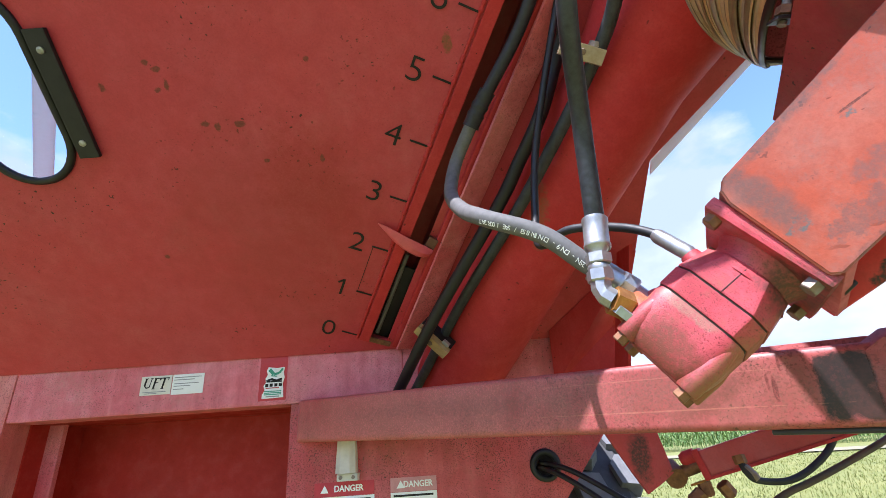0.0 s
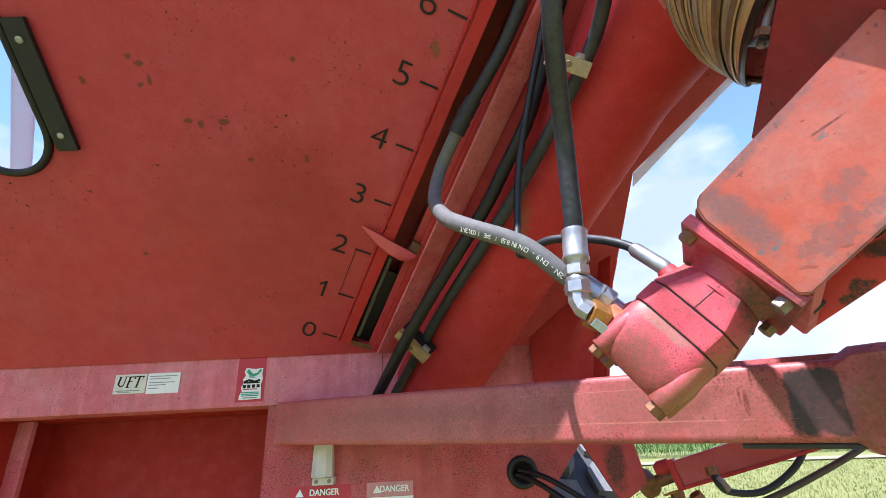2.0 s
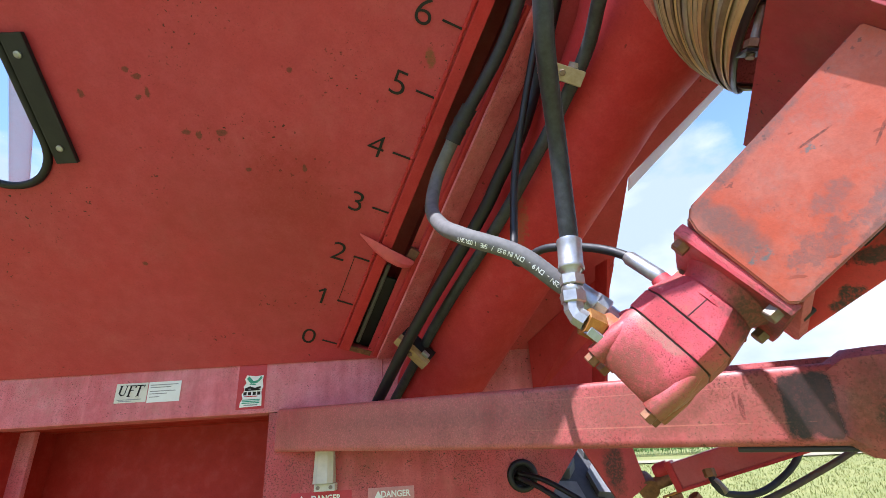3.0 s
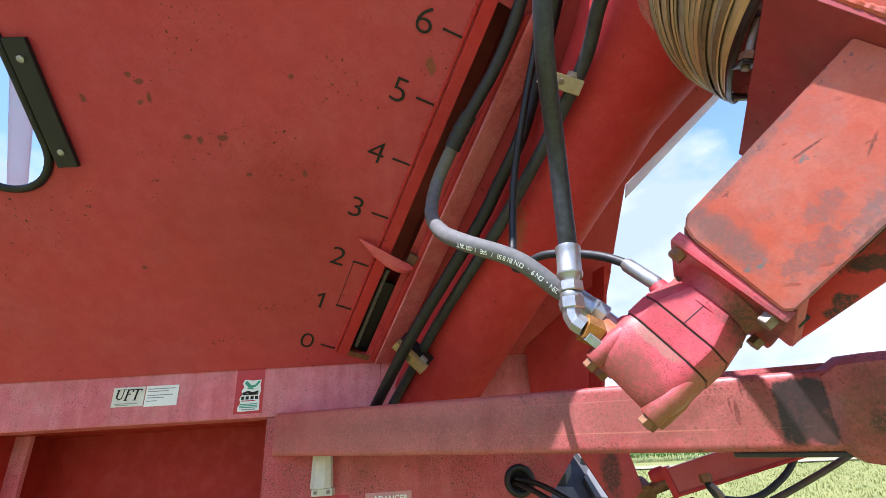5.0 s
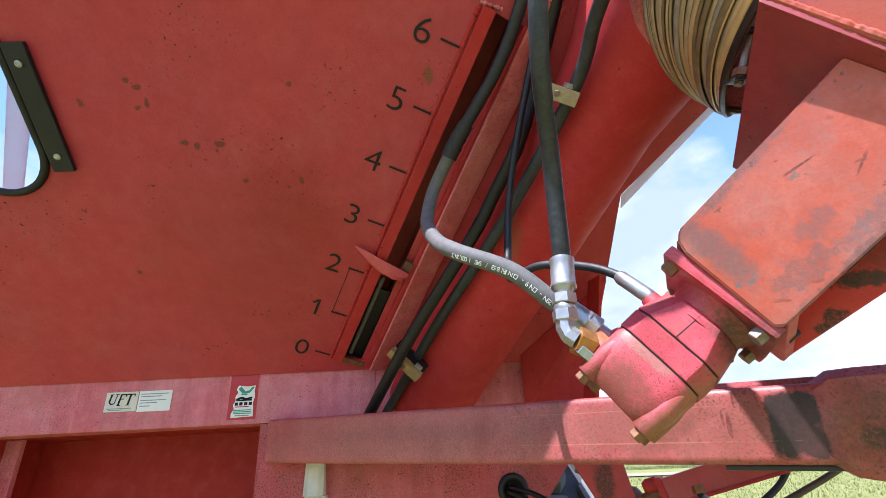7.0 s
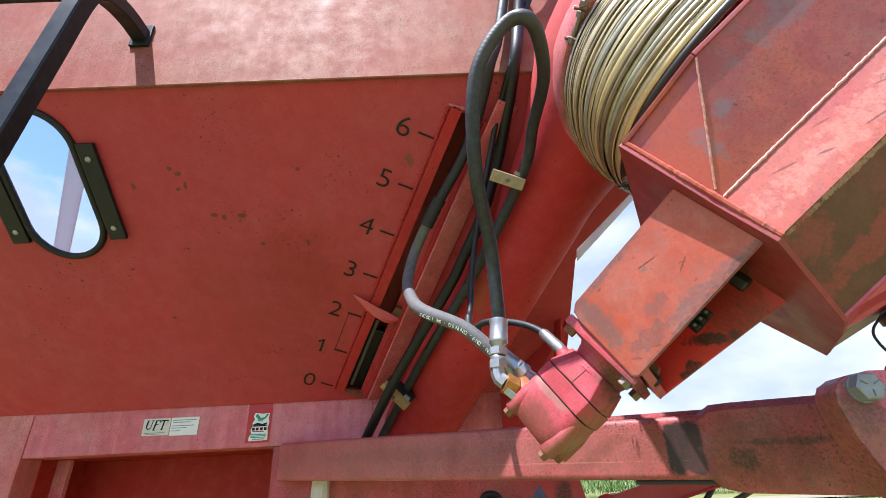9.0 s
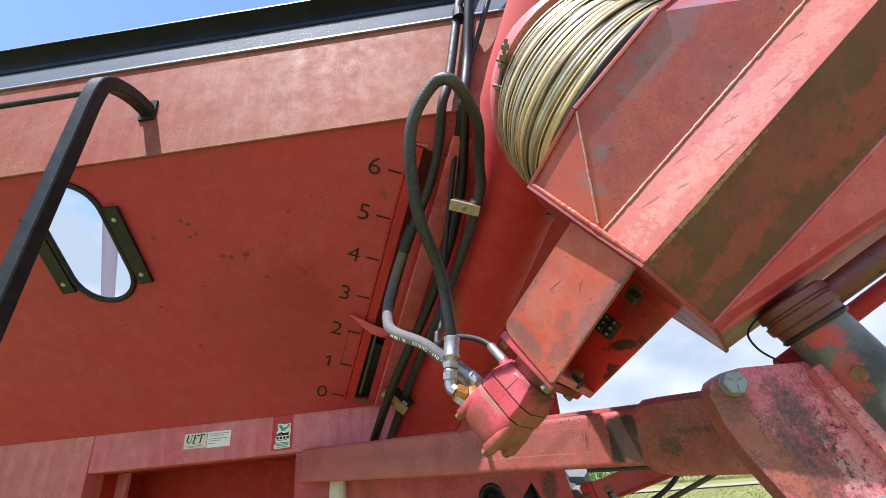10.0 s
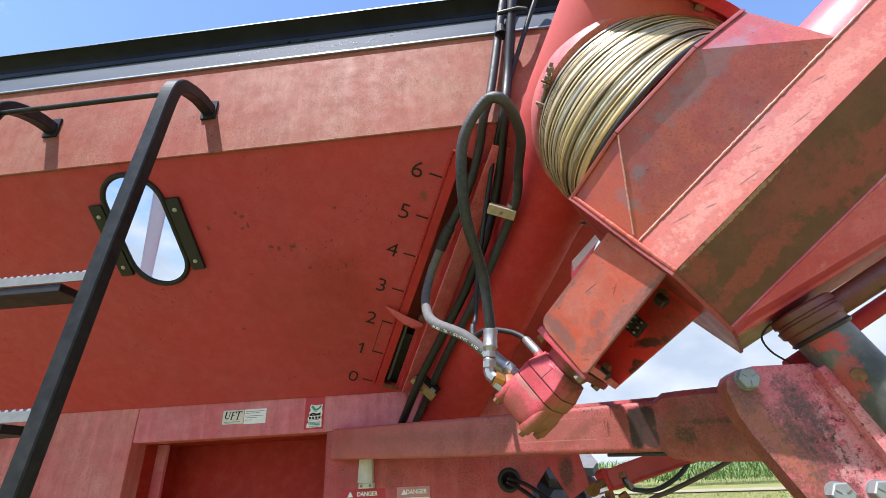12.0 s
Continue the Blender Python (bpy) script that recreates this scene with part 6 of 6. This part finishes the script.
for p, q, w in (((-0.910, 1.745), (-0.914, 1.724), 0.0052), ((-0.914, 1.724), (-0.907, 1.7175), 0.0036), ((-0.908, 1.7175), (-0.899, 1.7205), 0.0030), ((-0.899, 1.7205), (-0.894, 1.745), 0.0024),
                ((-0.915, 1.7455), (-0.904, 1.7455), 0.0018), ((-0.899, 1.7455), (-0.889, 1.7455), 0.0018),
                ((-0.882, 1.745), (-0.888, 1.714), 0.0050), ((-0.886, 1.7445), (-0.868, 1.7445), 0.0030), ((-0.884, 1.732), (-0.874, 1.732), 0.0024), ((-0.892, 1.7145), (-0.882, 1.7145), 0.0018), ((-0.8685, 1.745), (-0.870, 1.739), 0.0018),
                ((-0.855, 1.745), (-0.861, 1.714), 0.0050), ((-0.866, 1.7445), (-0.842, 1.7445), 0.0030), ((-0.866, 1.745), (-0.868, 1.738), 0.0018), ((-0.8425, 1.745), (-0.8445, 1.738), 0.0018), ((-0.866, 1.7145), (-0.856, 1.7145), 0.0018)):
    stroke(b, p, q, w, INK)
t, b = label("white data sticker with fine print on the rail", -0.832, -0.738, 1.694, 1.752, WHITE_LABEL)
for k, (w, z) in enumerate(((0.080, 1.742), (0.060, 1.735), (0.074, 1.724), (0.050, 1.717), (0.030, 1.708))):
    bar(b, -0.826, -0.826 + w, z, z + 0.0022, INK_GREY)
part("unfaded_square", block((-0.530, FY - 0.0004, 1.722), (X, Y, Z), (0.082, 0.0012, 0.128)), RED_FRESH, rail, "unfaded red square of an old sticker")
t = thing("label", "torn green and white association sticker on the rail", "sticker", (-0.528, FY, 1.708), "rail labels")
torn = [(-0.560, 1.664), (-0.497, 1.666), (-0.498, 1.690), (-0.500, 1.706), (-0.496, 1.722), (-0.499, 1.738), (-0.497, 1.753), (-0.520, 1.751), (-0.546, 1.755), (-0.551, 1.744), (-0.546, 1.733), (-0.553, 1.722), (-0.550, 1.712), (-0.557, 1.700), (-0.553, 1.688), (-0.560, 1.676)]
b = part("sheet", wedge([(x, FY - 0.0010, z) for x, z in torn], [(x, FY - 0.0022, z) for x, z in torn]), WHITE_LABEL, t)
for p, q, w in (((-0.542, 1.748), (-0.528, 1.733), 0.010), ((-0.528, 1.733), (-0.512, 1.736), 0.007), ((-0.512, 1.736), (-0.502, 1.749), 0.006), ((-0.536, 1.729), (-0.518, 1.727), 0.003)):
    stroke(b, p, q, w, GREEN_LABEL)
for p, q, w in (((-0.549, 1.714), (-0.532, 1.720), 0.006), ((-0.534, 1.719), (-0.520, 1.714), 0.007), ((-0.521, 1.714), (-0.503, 1.719), 0.006), ((-0.549, 1.712), (-0.503, 1.712), 0.004)):
    stroke(b, p, q, w, INK)
for x in (-0.547, -0.534, -0.520, -0.507):
    bar(b, x - 0.0045, x + 0.0045, 1.6975, 1.7065, INK)
bar(b, -0.550, -0.510, 1.6925, 1.6950, RED_LABEL)
for z in (1.683, 1.6785, 1.674):
    bar(b, -0.554, -0.503, z, z + 0.0026, GREEN_LABEL)
bar(b, -0.548, -0.508, 1.668, 1.671, INK_GREY)
SY = FY - 0.0015
for x0, x1, head, words, ink, what in ((-0.394, -0.230, RED_LABEL, "DANGER", WHITE_LABEL, "red and white danger label on the frame plate"), (-0.186, -0.060, PINK_LABEL, "DANGER", WHITE_LABEL, "bleached and torn danger label on the frame plate")):
    t, b = label(what, x0, x1, 1.29, 1.395, WHITE_LABEL, SY)
    hd = part("heading", block(((x0 + x1) / 2, SY, 1.4135), (X, Y, Z), (x1 - x0, 0.001, 0.035)), head, t)
    lettering(words, ((x0 + x1) / 2 + 0.012, SY - 0.002, 1.4135), X, Z, 0.0215, ink, hd, "danger_word", thin=-0.0005, wide=0.92)
    c = Vector((x0 + 0.028, SY - 0.0018, 1.405))
    part("warning_triangle", wedge([c + Vector(p) for p in ((-0.011, 0, 0), (0.011, 0, 0), (0, 0, 0.019))], [c + Vector(p) for p in ((-0.011, 0.001, 0), (0.011, 0.001, 0), (0, 0.001, 0.019))]), ink, hd)
    for k in range(6):
        bar(b, x0 + 0.008, x1 - 0.01 - 0.02 * (k % 3), 1.384 - 0.014 * k, 1.389 - 0.014 * k, INK, SY - 0.001)

# ---- ground, field edge, maize ----
bm = bmesh.new()
bmesh.ops.create_grid(bm, x_segments=40, y_segments=40, size=900.0)
for v in bm.verts:
    v.co.z = -0.02 + (0.05 * noise.noise(v.co * 0.05) if v.co.length > 20 else 0)
tagged(part("ground", bm, GROUND), "sunny short meadow grass", "ground", kind="structure")
# view of the field runs this way from the cart
FAR = Vector((0.42, 0.907, 0)).normalized()
SIDE = Vector((FAR.y, -FAR.x, 0))
bm = bmesh.new()
loft(bm, [[FAR * d + SIDE * s + Z * 0.05 for s in (-120, -60, 0, 60, 120)] for d in (33.0, 36.5)], close=False, caps=False)
tagged(part("dirt_track", bm, SOIL), "pale dry dirt track across the meadow", "track", kind="structure")


def blade(bm, p, h, w, lean, bend=0.5, n=3):
    side = Vector((-lean.y, lean.x, 0)).normalized() * w
    prev = [bm.verts.new(p - side), bm.verts.new(p + side)]
    for k in range(1, n + 1):
        t = k / n
        c = p + Z * (h * t * (1 - 0.35 * bend * t)) + lean * (h * bend * t * t)
        k2 = (1 - t) if k < n else 0.05
        nxt = [bm.verts.new(c - side * k2), bm.verts.new(c + side * k2)]
        bm.faces.new((prev[0], prev[1], nxt[1], nxt[0]))
        prev = nxt


rng = random.Random(5)
bm = bmesh.new()
for _ in range(60000):
    d = 3.0 + 30 * rng.random() ** 1.7
    s = d * rng.uniform(-0.45, 0.75)
    a = rng.uniform(0, 6.283)
    p = FAR * d + SIDE * s
    blade(bm, Vector((p.x, p.y, -0.02)), rng.uniform(0.04, 0.12), 0.003 + 0.0005 * d, Vector((math.cos(a), math.sin(a), 0)), 0.6, 2)
tagged(part("grass", bm, GRASS), "sunlit meadow grass, green and straw yellow", "grass", kind="stuff")
bm = bmesh.new()
for row in range(9):
    for k in range(430):
        s = -48 + 96 * k / 430 + rng.uniform(-0.1, 0.1)
        p = FAR * (44 + 0.76 * row + rng.uniform(-0.1, 0.1)) + SIDE * s
        h = rng.uniform(1.7, 2.15)
        blade(bm, Vector((p.x, p.y, -0.05)), h, 0.018, Vector((1, 0, 0)), 0.02, 1)
        for j in range(6):
            a = rng.uniform(0, 6.283)
            blade(bm, Vector((p.x, p.y, h * (0.18 + 0.13 * j))), rng.uniform(0.5, 0.8), 0.045, Vector((math.cos(a), math.sin(a), 0)), 0.85, 2)
tagged(part("maize_field", bm, CORN), "tall green maize standing along the field edge", "maize", kind="stuff")
